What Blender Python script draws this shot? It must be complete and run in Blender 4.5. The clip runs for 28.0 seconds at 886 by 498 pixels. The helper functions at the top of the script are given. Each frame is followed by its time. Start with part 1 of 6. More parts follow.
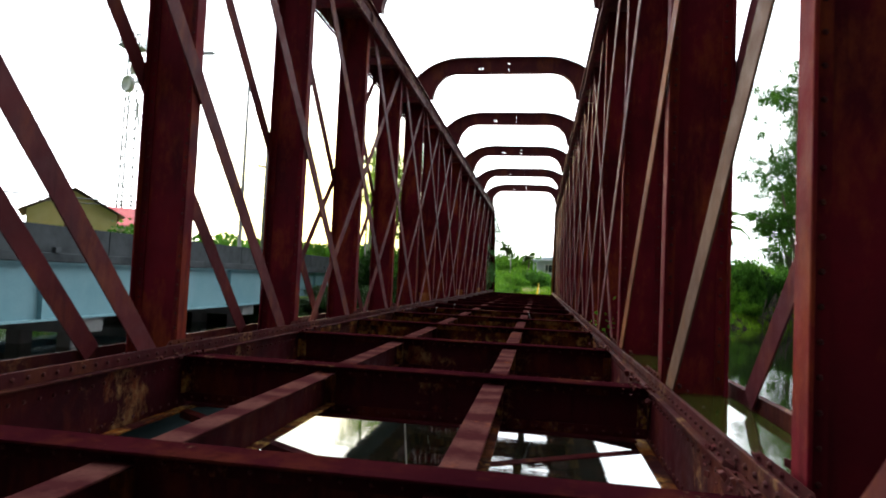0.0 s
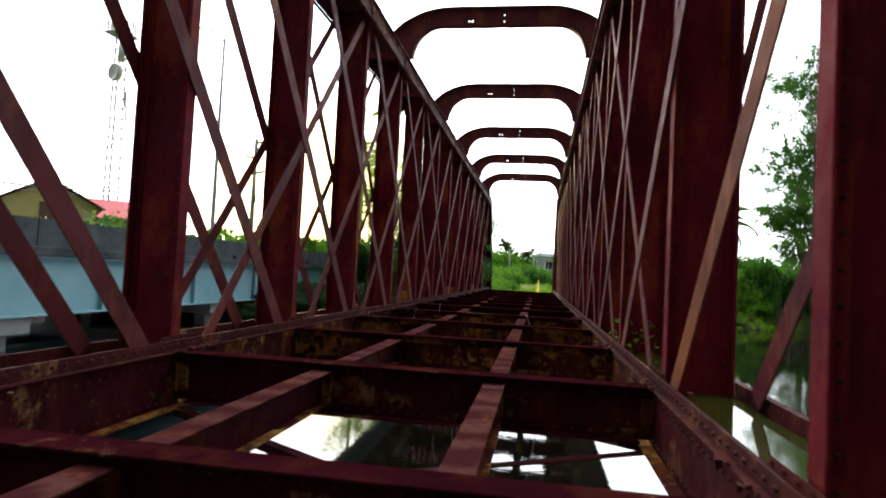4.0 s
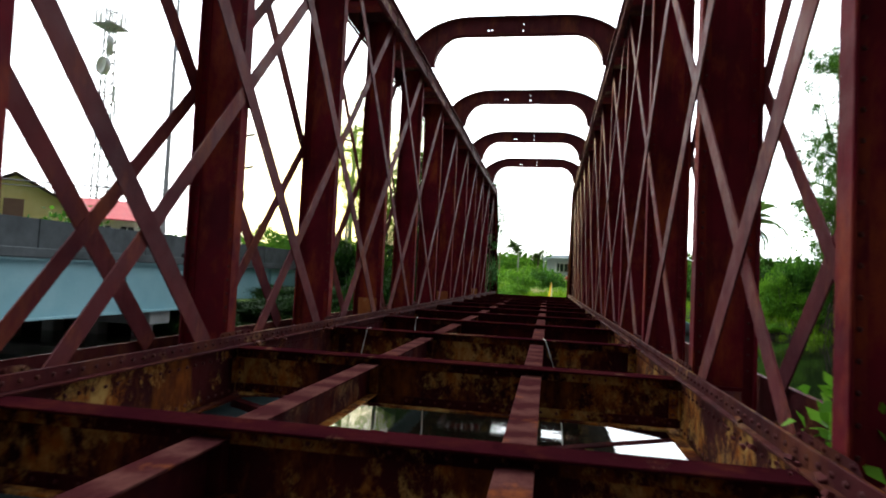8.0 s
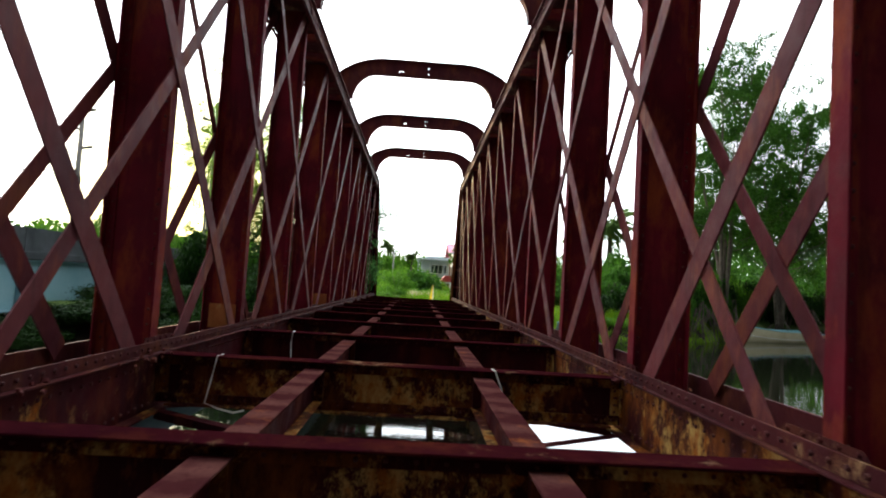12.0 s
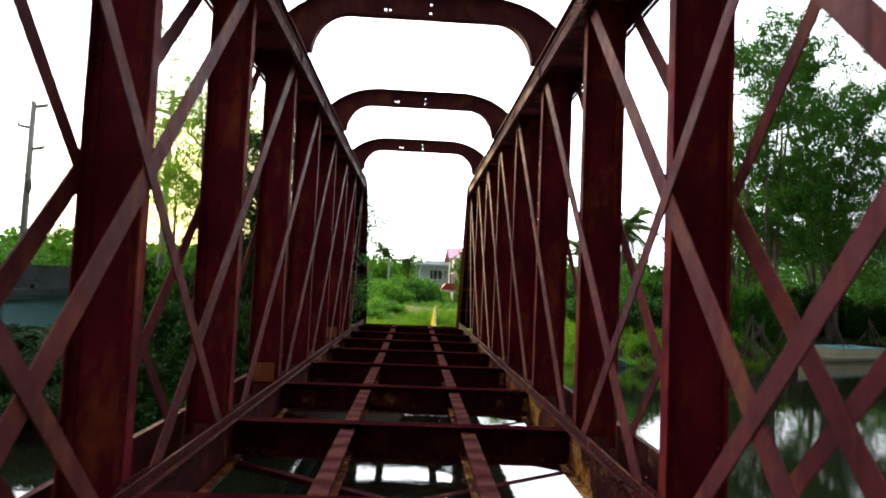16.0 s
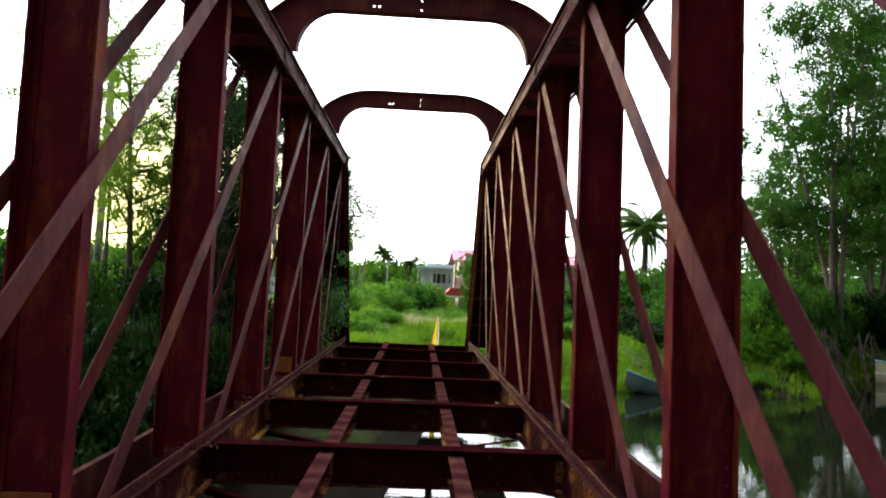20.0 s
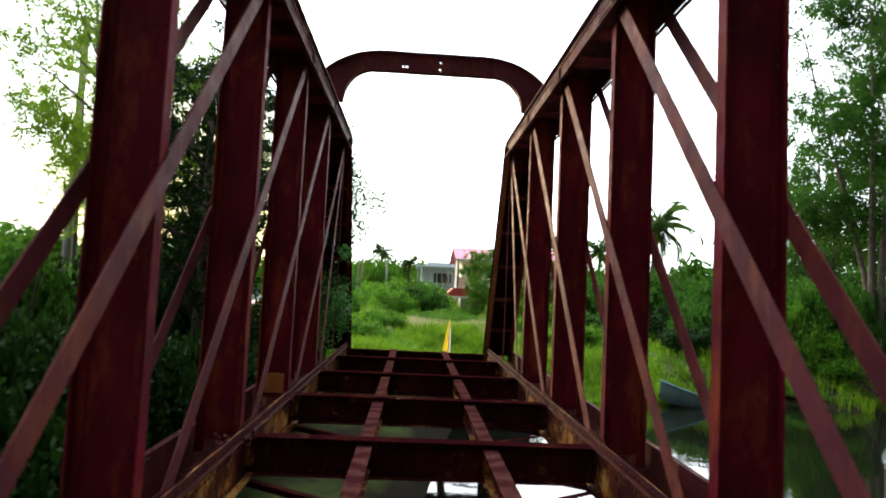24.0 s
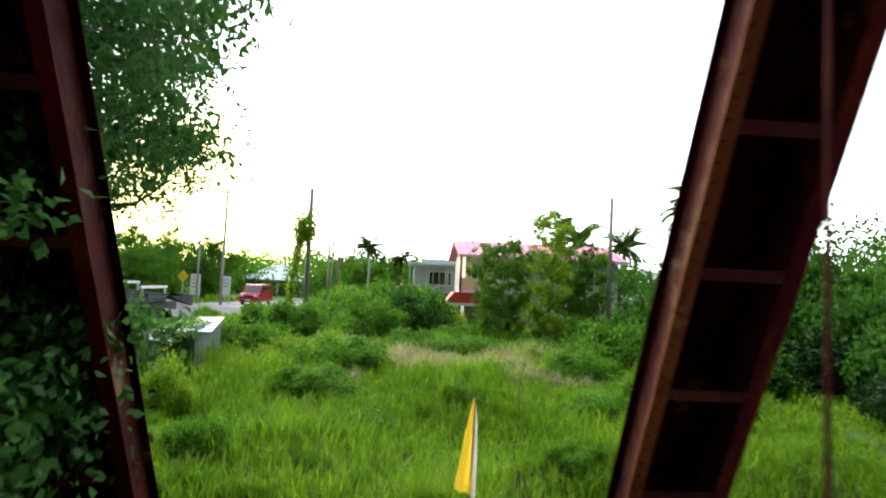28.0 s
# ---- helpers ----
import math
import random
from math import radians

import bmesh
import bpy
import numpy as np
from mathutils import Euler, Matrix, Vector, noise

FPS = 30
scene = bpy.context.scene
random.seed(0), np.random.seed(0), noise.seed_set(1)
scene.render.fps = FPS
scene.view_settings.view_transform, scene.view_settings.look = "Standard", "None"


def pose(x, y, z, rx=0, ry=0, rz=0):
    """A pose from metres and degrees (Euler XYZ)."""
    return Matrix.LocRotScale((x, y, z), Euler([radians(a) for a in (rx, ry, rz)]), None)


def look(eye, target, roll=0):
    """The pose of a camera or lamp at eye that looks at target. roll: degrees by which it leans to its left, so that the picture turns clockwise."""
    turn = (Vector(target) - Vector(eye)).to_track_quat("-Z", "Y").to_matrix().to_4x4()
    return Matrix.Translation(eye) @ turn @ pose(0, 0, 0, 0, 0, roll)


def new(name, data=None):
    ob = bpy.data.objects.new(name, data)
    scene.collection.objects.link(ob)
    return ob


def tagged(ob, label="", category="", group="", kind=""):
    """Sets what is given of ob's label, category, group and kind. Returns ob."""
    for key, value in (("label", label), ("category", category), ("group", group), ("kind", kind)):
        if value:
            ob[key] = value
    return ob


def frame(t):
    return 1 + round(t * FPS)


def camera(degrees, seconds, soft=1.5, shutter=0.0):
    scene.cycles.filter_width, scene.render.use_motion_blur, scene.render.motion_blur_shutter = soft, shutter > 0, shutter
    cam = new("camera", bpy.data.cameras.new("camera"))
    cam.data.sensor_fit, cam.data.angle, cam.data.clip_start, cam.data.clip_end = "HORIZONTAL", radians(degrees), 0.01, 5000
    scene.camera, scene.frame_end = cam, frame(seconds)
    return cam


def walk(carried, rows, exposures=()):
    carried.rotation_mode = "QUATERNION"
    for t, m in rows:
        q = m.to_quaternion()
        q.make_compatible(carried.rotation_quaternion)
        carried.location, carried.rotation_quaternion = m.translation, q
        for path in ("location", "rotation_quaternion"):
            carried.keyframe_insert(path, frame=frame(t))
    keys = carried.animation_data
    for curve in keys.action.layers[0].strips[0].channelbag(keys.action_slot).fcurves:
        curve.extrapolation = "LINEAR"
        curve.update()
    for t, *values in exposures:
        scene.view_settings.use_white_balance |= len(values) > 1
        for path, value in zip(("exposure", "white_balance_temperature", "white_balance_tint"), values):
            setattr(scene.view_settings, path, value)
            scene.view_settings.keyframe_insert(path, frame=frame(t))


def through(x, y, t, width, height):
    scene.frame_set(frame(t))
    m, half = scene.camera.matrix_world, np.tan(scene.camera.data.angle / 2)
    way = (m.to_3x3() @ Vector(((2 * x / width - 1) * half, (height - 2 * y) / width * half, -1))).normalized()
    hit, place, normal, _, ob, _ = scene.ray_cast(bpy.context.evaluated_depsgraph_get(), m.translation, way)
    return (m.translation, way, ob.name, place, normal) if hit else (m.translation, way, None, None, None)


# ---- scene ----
cam = camera(72.23, 28.0, soft=2.0, shutter=0.5)
PATH = [
    (0, (1.091, -41.433, 0.785), (0.774, -39.461, 0.878), 2.61),
    (0.5, (0.996, -41.112, 0.789), (0.678, -39.140, 0.879), 2.58),
    (1, (0.890, -40.702, 0.798), (0.566, -38.731, 0.887), 2.70),
    (1.5, (0.983, -40.348, 0.815), (0.656, -38.376, 0.899), 2.61),
    (2, (1.174, -40.018, 0.825), (0.848, -38.047, 0.910), 2.56),
    (2.5, (1.243, -39.874, 0.816), (0.923, -37.901, 0.901), 2.78),
    (3, (1.200, -39.732, 0.809), (0.888, -37.758, 0.894), 3.04),
    (3.5, (1.150, -39.333, 0.799), (0.835, -37.359, 0.883), 2.82),
    (5.5, (0.868, -36.907, 0.750), (0.546, -34.934, 0.826), 3.26),
    (6, (0.949, -36.640, 0.750), (0.625, -34.668, 0.832), 2.92),
    (6.5, (0.984, -36.236, 0.749), (0.649, -34.265, 0.827), 3.22),
    (7, (0.990, -35.569, 0.752), (0.643, -33.601, 0.829), 3.27),
    (7.5, (0.950, -34.686, 0.777), (0.591, -32.720, 0.853), 3.00),
    (8, (0.868, -33.926, 0.742), (0.523, -31.958, 0.833), 2.79),
    (8.5, (0.816, -33.354, 0.766), (0.472, -31.386, 0.858), 2.92),
    (9, (0.735, -33.064, 0.736), (0.391, -31.096, 0.832), 2.78),
    (9.5, (0.656, -32.863, 0.715), (0.332, -30.892, 0.812), 2.85),
    (10, (0.599, -32.700, 0.707), (0.355, -30.718, 0.810), 3.02),
    (10.5, (0.519, -32.490, 0.699), (0.276, -30.508, 0.802), 3.14),
    (11, (0.405, -32.213, 0.691), (0.167, -30.230, 0.796), 3.12),
    (11.5, (0.259, -31.798, 0.697), (0.203, -29.802, 0.813), 3.41),
    (12, (0.148, -31.290, 0.710), (0.227, -29.295, 0.828), 3.48),
    (12.5, (0.098, -30.756, 0.767), (0.190, -28.763, 0.900), 3.21),
    (14.5, (-0.021, -27.861, 1.546), (0.068, -25.867, 1.663), 2.69),
    (15, (-0.020, -27.081, 1.564), (0.072, -25.087, 1.683), 2.73),
    (15.5, (0.007, -26.353, 1.629), (0.096, -24.358, 1.745), 2.61),
    (16, (0.045, -25.562, 1.686), (0.134, -23.567, 1.800), 2.49),
    (16.5, (0.118, -24.807, 1.730), (0.209, -22.812, 1.848), 2.35),
    (17, (0.209, -24.080, 1.756), (0.297, -22.085, 1.878), 2.43),
    (17.5, (0.256, -23.264, 1.779), (0.336, -21.269, 1.906), 2.58),
    (18, (0.334, -22.501, 1.808), (0.412, -20.507, 1.934), 2.47),
    (18.5, (0.393, -21.572, 1.808), (0.471, -19.578, 1.937), 2.55),
    (19, (0.448, -20.705, 1.835), (0.523, -18.710, 1.961), 2.50),
    (19.5, (0.358, -20.193, 1.808), (0.437, -18.199, 1.934), 2.64),
    (20, (0.255, -19.889, 1.792), (0.332, -17.894, 1.917), 2.52),
    (20.5, (0.087, -19.784, 1.802), (0.166, -17.789, 1.927), 2.47),
    (21, (-0.011, -19.755, 1.796), (0.066, -17.760, 1.920), 2.51),
    (21.5, (-0.091, -19.781, 1.796), (-0.014, -17.786, 1.921), 2.63),
    (23.5, (-0.250, -18.396, 1.763), (-0.163, -16.401, 1.887), 2.95),
    (24, (-0.206, -17.431, 1.747), (-0.115, -15.438, 1.873), 2.76),
    (24.5, (-0.141, -16.278, 1.775), (-0.048, -14.284, 1.898), 2.78),
    (25, (-0.093, -14.941, 1.793), (0.003, -12.947, 1.916), 2.82),
    (25.5, (-0.037, -13.448, 1.846), (0.061, -11.454, 1.964), 2.85),
    (26, (0.009, -11.833, 1.878), (0.113, -9.840, 2.001), 2.71),
    (26.5, (0.123, -10.172, 1.960), (0.230, -8.178, 2.080), 2.54),
    (27, (0.278, -8.631, 2.045), (0.381, -6.638, 2.168), 2.84),
    (27.5, (0.403, -6.820, 2.088), (0.503, -4.826, 2.209), 2.50),
    (28, (0.099, -5.317, 2.209), (0.208, -3.323, 2.326), 2.67),
]
walk(cam, [(t, look(eye, target, roll)) for t, eye, target, roll in PATH], exposures=[(0.0, 0.0, 6300, 10), (28.0, 0.0, 6300, 10)])

# ---------------------------------------------------------------- sky and sun
SUN_TURN, SUN_UP = 20.0, 9.0          # degrees left of the bridge's line, and above the horizon
world = bpy.data.worlds.new("evening_sky")
scene.world = world
world.use_nodes = True
wn, wl = world.node_tree.nodes, world.node_tree.links
wn.clear()
sky = wn.new("ShaderNodeTexSky")
sky.sky_type, sky.sun_disc = "NISHITA", False
sky.sun_elevation, sky.sun_rotation = radians(SUN_UP), radians(-SUN_TURN)
sky.dust_density, sky.air_density, sky.ozone_density = 2.0, 1.0, 1.0
# thin evening cloud over all of the sky, whitest round the low sun
way = wn.new("ShaderNodeTexCoord")
dot = wn.new("ShaderNodeVectorMath")
dot.operation = "DOT_PRODUCT"
dot.inputs[1].default_value = (-math.sin(radians(SUN_TURN)) * 0.94, math.cos(radians(SUN_TURN)) * 0.94, 0.34)
wl.new(way.outputs["Generated"], dot.inputs[0])
spread = wn.new("ShaderNodeMapRange")
spread.interpolation_type = "SMOOTHSTEP"
for i, v in enumerate((-0.5, 1.05, 1.0, 47.0)):
    spread.inputs[i + 1].default_value = v
wl.new(dot.outputs["Value"], spread.inputs[0])
cloud = wn.new("ShaderNodeVectorMath")
cloud.operation = "SCALE"
cloud.inputs[0].default_value = (0.97, 1.0, 1.03)
wl.new(spread.outputs[0], cloud.inputs["Scale"])
veil = wn.new("ShaderNodeMix")
veil.data_type = "RGBA"
veil.inputs[0].default_value = 0.85
back = wn.new("ShaderNodeBackground")
back.inputs[1].default_value = 0.12
wout = wn.new("ShaderNodeOutputWorld")
wl.new(sky.outputs[0], veil.inputs[6])
wl.new(cloud.outputs[0], veil.inputs[7])
# the warm glow low down round the sun
low = wn.new("ShaderNodeVectorMath")
low.operation = "DOT_PRODUCT"
low.inputs[1].default_value = (-math.sin(radians(SUN_TURN)) * 0.998, math.cos(radians(SUN_TURN)) * 0.998, 0.06)
wl.new(way.outputs["Generated"], low.inputs[0])
near = wn.new("ShaderNodeMapRange")
near.interpolation_type = "SMOOTHSTEP"
for i, v in enumerate((0.965, 0.999, 0.0, 1.0)):
    near.inputs[i + 1].default_value = v
wl.new(low.outputs["Value"], near.inputs[0])
glow = wn.new("ShaderNodeMix")
glow.data_type, glow.blend_type = "RGBA", "MULTIPLY"
glow.inputs[7].default_value = (1.0, 0.86, 0.4, 1.0)
wl.new(near.outputs[0], glow.inputs[0])
wl.new(veil.outputs[2], glow.inputs[6])
wl.new(glow.outputs[2], back.inputs[0])
wl.new(back.outputs[0], wout.inputs[0])
sun_data = bpy.data.lights.new("sun", "SUN")
sun_data.energy, sun_data.angle, sun_data.color = 2.6, radians(4.0), (1.0, 0.66, 0.36)
sun = new("sun", sun_data)
sun.matrix_world = look((-40 * math.sin(radians(SUN_TURN)), 40 * math.cos(radians(SUN_TURN)), 40 * math.tan(radians(SUN_UP))), (0, 0, 0))

# ---------------------------------------------------------------- materials


class Nodes:
    """A node material with a few short hands."""

    def __init__(self, name, rough=0.6, metal=0.0):
        self.mat = bpy.data.materials.new(name)
        self.mat.use_nodes = True
        self.n, self.l = self.mat.node_tree.nodes, self.mat.node_tree.links
        self.n.clear()
        self.out = self.n.new("ShaderNodeOutputMaterial")
        self.b = self.n.new("ShaderNodeBsdfPrincipled")
        self.b.inputs["Roughness"].default_value = rough
        self.b.inputs["Metallic"].default_value = metal
        self.b.inputs["Specular IOR Level"].default_value = 0.3
        self.l.new(self.b.outputs[0], self.out.inputs[0])
        self.where = None

    def coords(self, scale=(1, 1, 1), shift=True):
        tc = self.n.new("ShaderNodeTexCoord")
        mp = self.n.new("ShaderNodeMapping")
        mp.inputs["Scale"].default_value = scale
        self.l.new(tc.outputs["Object"], mp.inputs[0])
        if shift:
            info = self.n.new("ShaderNodeObjectInfo")
            mul = self.n.new("ShaderNodeMath")
            mul.operation = "MULTIPLY"
            mul.inputs[1].default_value = 37.0
            self.l.new(info.outputs["Random"], mul.inputs[0])
            add = self.n.new("ShaderNodeVectorMath")
            add.operation = "ADD"
            self.l.new(mp.outputs[0], add.inputs[0])
            self.l.new(mul.outputs[0], add.inputs[1])
            return add.outputs[0]
        return mp.outputs[0]

    def noise(self, scale, detail=4, rough=0.55, stretch=(1, 1, 1), shift=True):
        t = self.n.new("ShaderNodeTexNoise")
        t.inputs["Scale"].default_value = scale
        t.inputs["Detail"].default_value = detail
        t.inputs["Roughness"].default_value = rough
        self.l.new(self.coords(stretch, shift), t.inputs["Vector"])
        return t.outputs[0]

    def ramp(self, value, stops):
        r = self.n.new("ShaderNodeValToRGB")
        e = r.color_ramp.elements
        while len(e) < len(stops):
            e.new(0.5)
        for k, (p, c) in zip(e, stops):
            k.position, k.color = p, (c, c, c, 1) if isinstance(c, (int, float)) else (*c, 1)
        self.l.new(value, r.inputs[0])
        return r.outputs[0]

    def mix(self, a, b, f):
        m = self.n.new("ShaderNodeMix")
        m.data_type = "RGBA"
        for i, v in ((6, a), (7, b)):
            if isinstance(v, tuple):
                m.inputs[i].default_value = (*v, 1)
            else:
                self.l.new(v, m.inputs[i])
        if isinstance(f, (int, float)):
            m.inputs[0].default_value = f
        else:
            self.l.new(f, m.inputs[0])
        return m.outputs[2]

    def math(self, op, a, b):
        m = self.n.new("ShaderNodeMath")
        m.operation = op
        for i, v in ((0, a), (1, b)):
            if isinstance(v, (int, float)):
                m.inputs[i].default_value = v
            else:
                self.l.new(v, m.inputs[i])
        return m.outputs[0]

    def colour(self, c):
        if isinstance(c, tuple):
            self.b.inputs["Base Color"].default_value = (*c, 1)
        else:
            self.l.new(c, self.b.inputs["Base Color"])
        return self

    def roughness(self, v):
        self.l.new(v, self.b.inputs["Roughness"])
        return self

    def bump(self, height, strength=0.3, distance=0.01):
        bp = self.n.new("ShaderNodeBump")
        bp.inputs["Strength"].default_value = strength
        bp.inputs["Distance"].default_value = distance
        self.l.new(height, bp.inputs["Height"])
        self.l.new(bp.outputs[0], self.b.inputs["Normal"])
        return self


def steel(name, paint, dark, rust, flake, much, gloss=0.1):
    """Old maroon paint on steel: stains, rust through it, and pale flaked patches (much: how many)."""
    m = Nodes(name, 0.62)
    m.b.inputs["Specular IOR Level"].default_value = gloss
    base = m.mix(dark, paint, m.ramp(m.noise(1.3, 5), [(0.3, 0.0), (0.7, 1.0)]))
    base = m.mix(base, rust, m.ramp(m.noise(2.3, 8, 0.72, (1, 1, 0.4)), [(0.5, 0.0), (0.72, 0.85)]))
    run = m.noise(11, 6, 0.65, (1, 1, 0.07))
    base = m.mix(base, tuple(0.35 * v for v in dark), m.ramp(run, [(0.55, 0.0), (0.75, 0.6)]))
    grain = m.noise(38, 5, 0.7)
    base = m.mix(base, (0.012, 0.005, 0.005), m.ramp(grain, [(0.6, 0.0), (0.8, 0.55)]))
    if much > 0:
        where = m.math("ADD", m.math("MULTIPLY", m.noise(1.6, 3, 0.5), 0.8), m.math("MULTIPLY", m.noise(15, 9, 0.82, (0.7, 0.7, 0.5)), 0.75))
        patch = m.ramp(where, [(0.91 - 0.2 * much, 0.0), (1.0 - 0.2 * much, 0.9)])
        tint = m.mix(rust, flake, m.ramp(m.noise(6, 7, 0.75, (1, 1, 0.55)), [(0.42, 0.0), (0.62, 1.0)]))
        base = m.mix(base, tint, patch)
    m.colour(base)
    m.roughness(m.ramp(m.noise(6, 6, 0.6), [(0.3, 0.5), (0.7, 0.85)]))
    m.bump(m.math("ADD", m.noise(14, 8, 0.7), m.math("MULTIPLY", grain, 0.5)), 0.35, 0.006)
    return m.mat


MAROON = steel("maroon_paint", (0.13, 0.0065, 0.014), (0.05, 0.0035, 0.0085), (0.24, 0.05, 0.011), (0.3, 0.2, 0.1), 0.0, 0.06)
BARS = steel("faded_maroon_paint", (0.115, 0.02, 0.022), (0.052, 0.01, 0.015), (0.2, 0.06, 0.02), (0.3, 0.2, 0.1), 0.0, 0.12)
FLAKED = steel("flaked_rusty_paint", (0.04, 0.006, 0.006), (0.014, 0.003, 0.004), (0.21, 0.062, 0.007), (0.36, 0.23, 0.07), 0.58, 0.03)
CHORD = steel("pitted_chord_paint", (0.1, 0.022, 0.022), (0.045, 0.012, 0.014), (0.16, 0.06, 0.028), (0.34, 0.25, 0.15), 0.22, 0.05)
RIVET = steel("rivet_steel", (0.075, 0.018, 0.018), (0.04, 0.012, 0.013), (0.12, 0.04, 0.02), (0.3, 0.2, 0.1), 0.0)
RUST_AND_SUN = steel("orange_rust_and_sun_glow", (0.3, 0.095, 0.025), (0.17, 0.045, 0.016), (0.4, 0.165, 0.045), (0.36, 0.26, 0.13), 0.3)
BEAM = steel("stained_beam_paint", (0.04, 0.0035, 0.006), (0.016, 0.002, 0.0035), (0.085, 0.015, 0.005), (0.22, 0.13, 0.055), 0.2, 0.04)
LOWCHORD = steel("grimy_low_chord_paint", (0.062, 0.012, 0.013), (0.026, 0.006, 0.008), (0.11, 0.035, 0.013), (0.26, 0.16, 0.08), 0.15, 0.04)
DARK_AND_SHADED = steel("grimy_flange_and_shaded_box_paint", (0.03, 0.0045, 0.0065), (0.014, 0.002, 0.004), (0.06, 0.014, 0.007), (0.22, 0.14, 0.08), 0.05, 0.0)
TANBAR = steel("bleached_rusty_bar_paint", (0.13, 0.072, 0.045), (0.07, 0.036, 0.026), (0.2, 0.08, 0.028), (0.3, 0.2, 0.1), 0.0, 0.08)
RUSTBAR = steel("rust_stained_bar_paint", (0.16, 0.045, 0.02), (0.07, 0.018, 0.013), (0.26, 0.09, 0.025), (0.3, 0.2, 0.1), 0.0, 0.06)


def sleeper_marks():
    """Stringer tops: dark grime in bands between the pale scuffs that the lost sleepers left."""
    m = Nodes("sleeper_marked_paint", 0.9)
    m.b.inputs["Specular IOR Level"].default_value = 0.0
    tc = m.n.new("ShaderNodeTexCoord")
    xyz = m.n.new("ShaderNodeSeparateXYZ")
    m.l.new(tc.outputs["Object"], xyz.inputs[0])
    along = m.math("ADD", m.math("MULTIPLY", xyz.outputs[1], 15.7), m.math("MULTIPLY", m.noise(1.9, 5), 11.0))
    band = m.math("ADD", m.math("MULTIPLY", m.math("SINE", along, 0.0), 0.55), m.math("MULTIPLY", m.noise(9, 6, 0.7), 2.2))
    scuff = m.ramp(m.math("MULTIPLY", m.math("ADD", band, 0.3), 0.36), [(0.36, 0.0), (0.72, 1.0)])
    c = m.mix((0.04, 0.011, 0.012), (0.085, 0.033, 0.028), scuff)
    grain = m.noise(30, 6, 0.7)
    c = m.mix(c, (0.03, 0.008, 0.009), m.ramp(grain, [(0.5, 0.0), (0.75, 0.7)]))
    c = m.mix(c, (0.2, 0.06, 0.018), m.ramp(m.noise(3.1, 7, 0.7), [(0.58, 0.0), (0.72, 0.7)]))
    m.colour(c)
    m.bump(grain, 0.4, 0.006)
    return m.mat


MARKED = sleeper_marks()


def plain(name, a, b, scale=2.0, rough=0.7, bump=0.2, metal=0.0, fine=30.0):
    """A surface of two near colours, mottled and finely grained."""
    m = Nodes(name, rough, metal)
    big = m.ramp(m.noise(scale, 6, 0.6), [(0.3, 0.0), (0.7, 1.0)])
    c = m.mix(a, b, big)
    small = m.noise(fine, 5, 0.7)
    c = m.mix(c, tuple(0.6 * v for v in a), m.ramp(small, [(0.55, 0.0), (0.85, 0.6)]))
    m.colour(c)
    if bump:
        m.bump(small, bump, 0.01)
    return m.mat


def foliage(name, a, b, through=0.45):
    """Leaves: two greens, varied leaf by leaf, that let some light through."""
    m = Nodes(name, 0.55)
    m.b.inputs["Specular IOR Level"].default_value = 0.12
    geo = m.n.new("ShaderNodeNewGeometry")
    c = m.mix(a, b, m.math("ADD", m.math("MULTIPLY", geo.outputs["Random Per Island"], 0.6),
                           m.math("MULTIPLY", m.noise(0.6, 3), 0.5)))
    m.colour(c)
    tr = m.n.new("ShaderNodeBsdfTranslucent")
    m.l.new(c, tr.inputs[0])
    mx = m.n.new("ShaderNodeMixShader")
    mx.inputs[0].default_value = through
    m.l.new(m.b.outputs[0], mx.inputs[1])
    m.l.new(tr.outputs[0], mx.inputs[2])
    m.l.new(mx.outputs[0], m.out.inputs[0])
    return m.mat


LEAF_DARK = foliage("mangrove_leaf", (0.006, 0.034, 0.006), (0.085, 0.23, 0.02))
# thicket leaves, with the thicket's own shade put into a near-black green
LEAF_SHADED = foliage("thicket_leaf_with_shade", (0.002, 0.011, 0.002), (0.024, 0.072, 0.007), 0.3)
# sky light gleaming on the leaves, put into a brighter, cooler green
LEAF_LIT = foliage("sky_lit_creeper_leaf", (0.01, 0.05, 0.012), (0.1, 0.26, 0.055), 0.45)
LEAF_MID = foliage("young_tree_leaf", (0.014, 0.075, 0.006), (0.13, 0.3, 0.02))
LEAF_BUSH = foliage("bush_leaf", (0.016, 0.088, 0.006), (0.165, 0.37, 0.022))
# yellow-green leaves; on the airy trees the sunlight is put into this colour
LEAF_YELLOW = foliage("yellow_green_and_sunlit_leaf", (0.1, 0.22, 0.012), (0.28, 0.42, 0.03), 0.6)
LEAF_PALM = foliage("palm_leaf", (0.06, 0.13, 0.02), (0.15, 0.25, 0.05))
GRASS = foliage("grass_blade", (0.044, 0.155, 0.006), (0.265, 0.44, 0.018), 0.5)
GRASS_DRY = foliage("dry_grass_blade", (0.26, 0.27, 0.11), (0.42, 0.38, 0.2), 0.5)
BARK = plain("grey_brown_bark", (0.07, 0.055, 0.04), (0.15, 0.125, 0.095), 4, 0.9, 0.6)
CONCRETE = plain("stained_concrete", (0.2, 0.21, 0.21), (0.34, 0.35, 0.34), 0.8, 0.85, 0.25)
CONCRETE_DARK = plain("mouldy_dark_concrete", (0.022, 0.03, 0.034), (0.075, 0.088, 0.094), 1.1, 0.9, 0.3)
GIRDER = plain("pale_blue_girder_paint", (0.16, 0.33, 0.38), (0.25, 0.43, 0.47), 0.5, 0.5, 0.05)
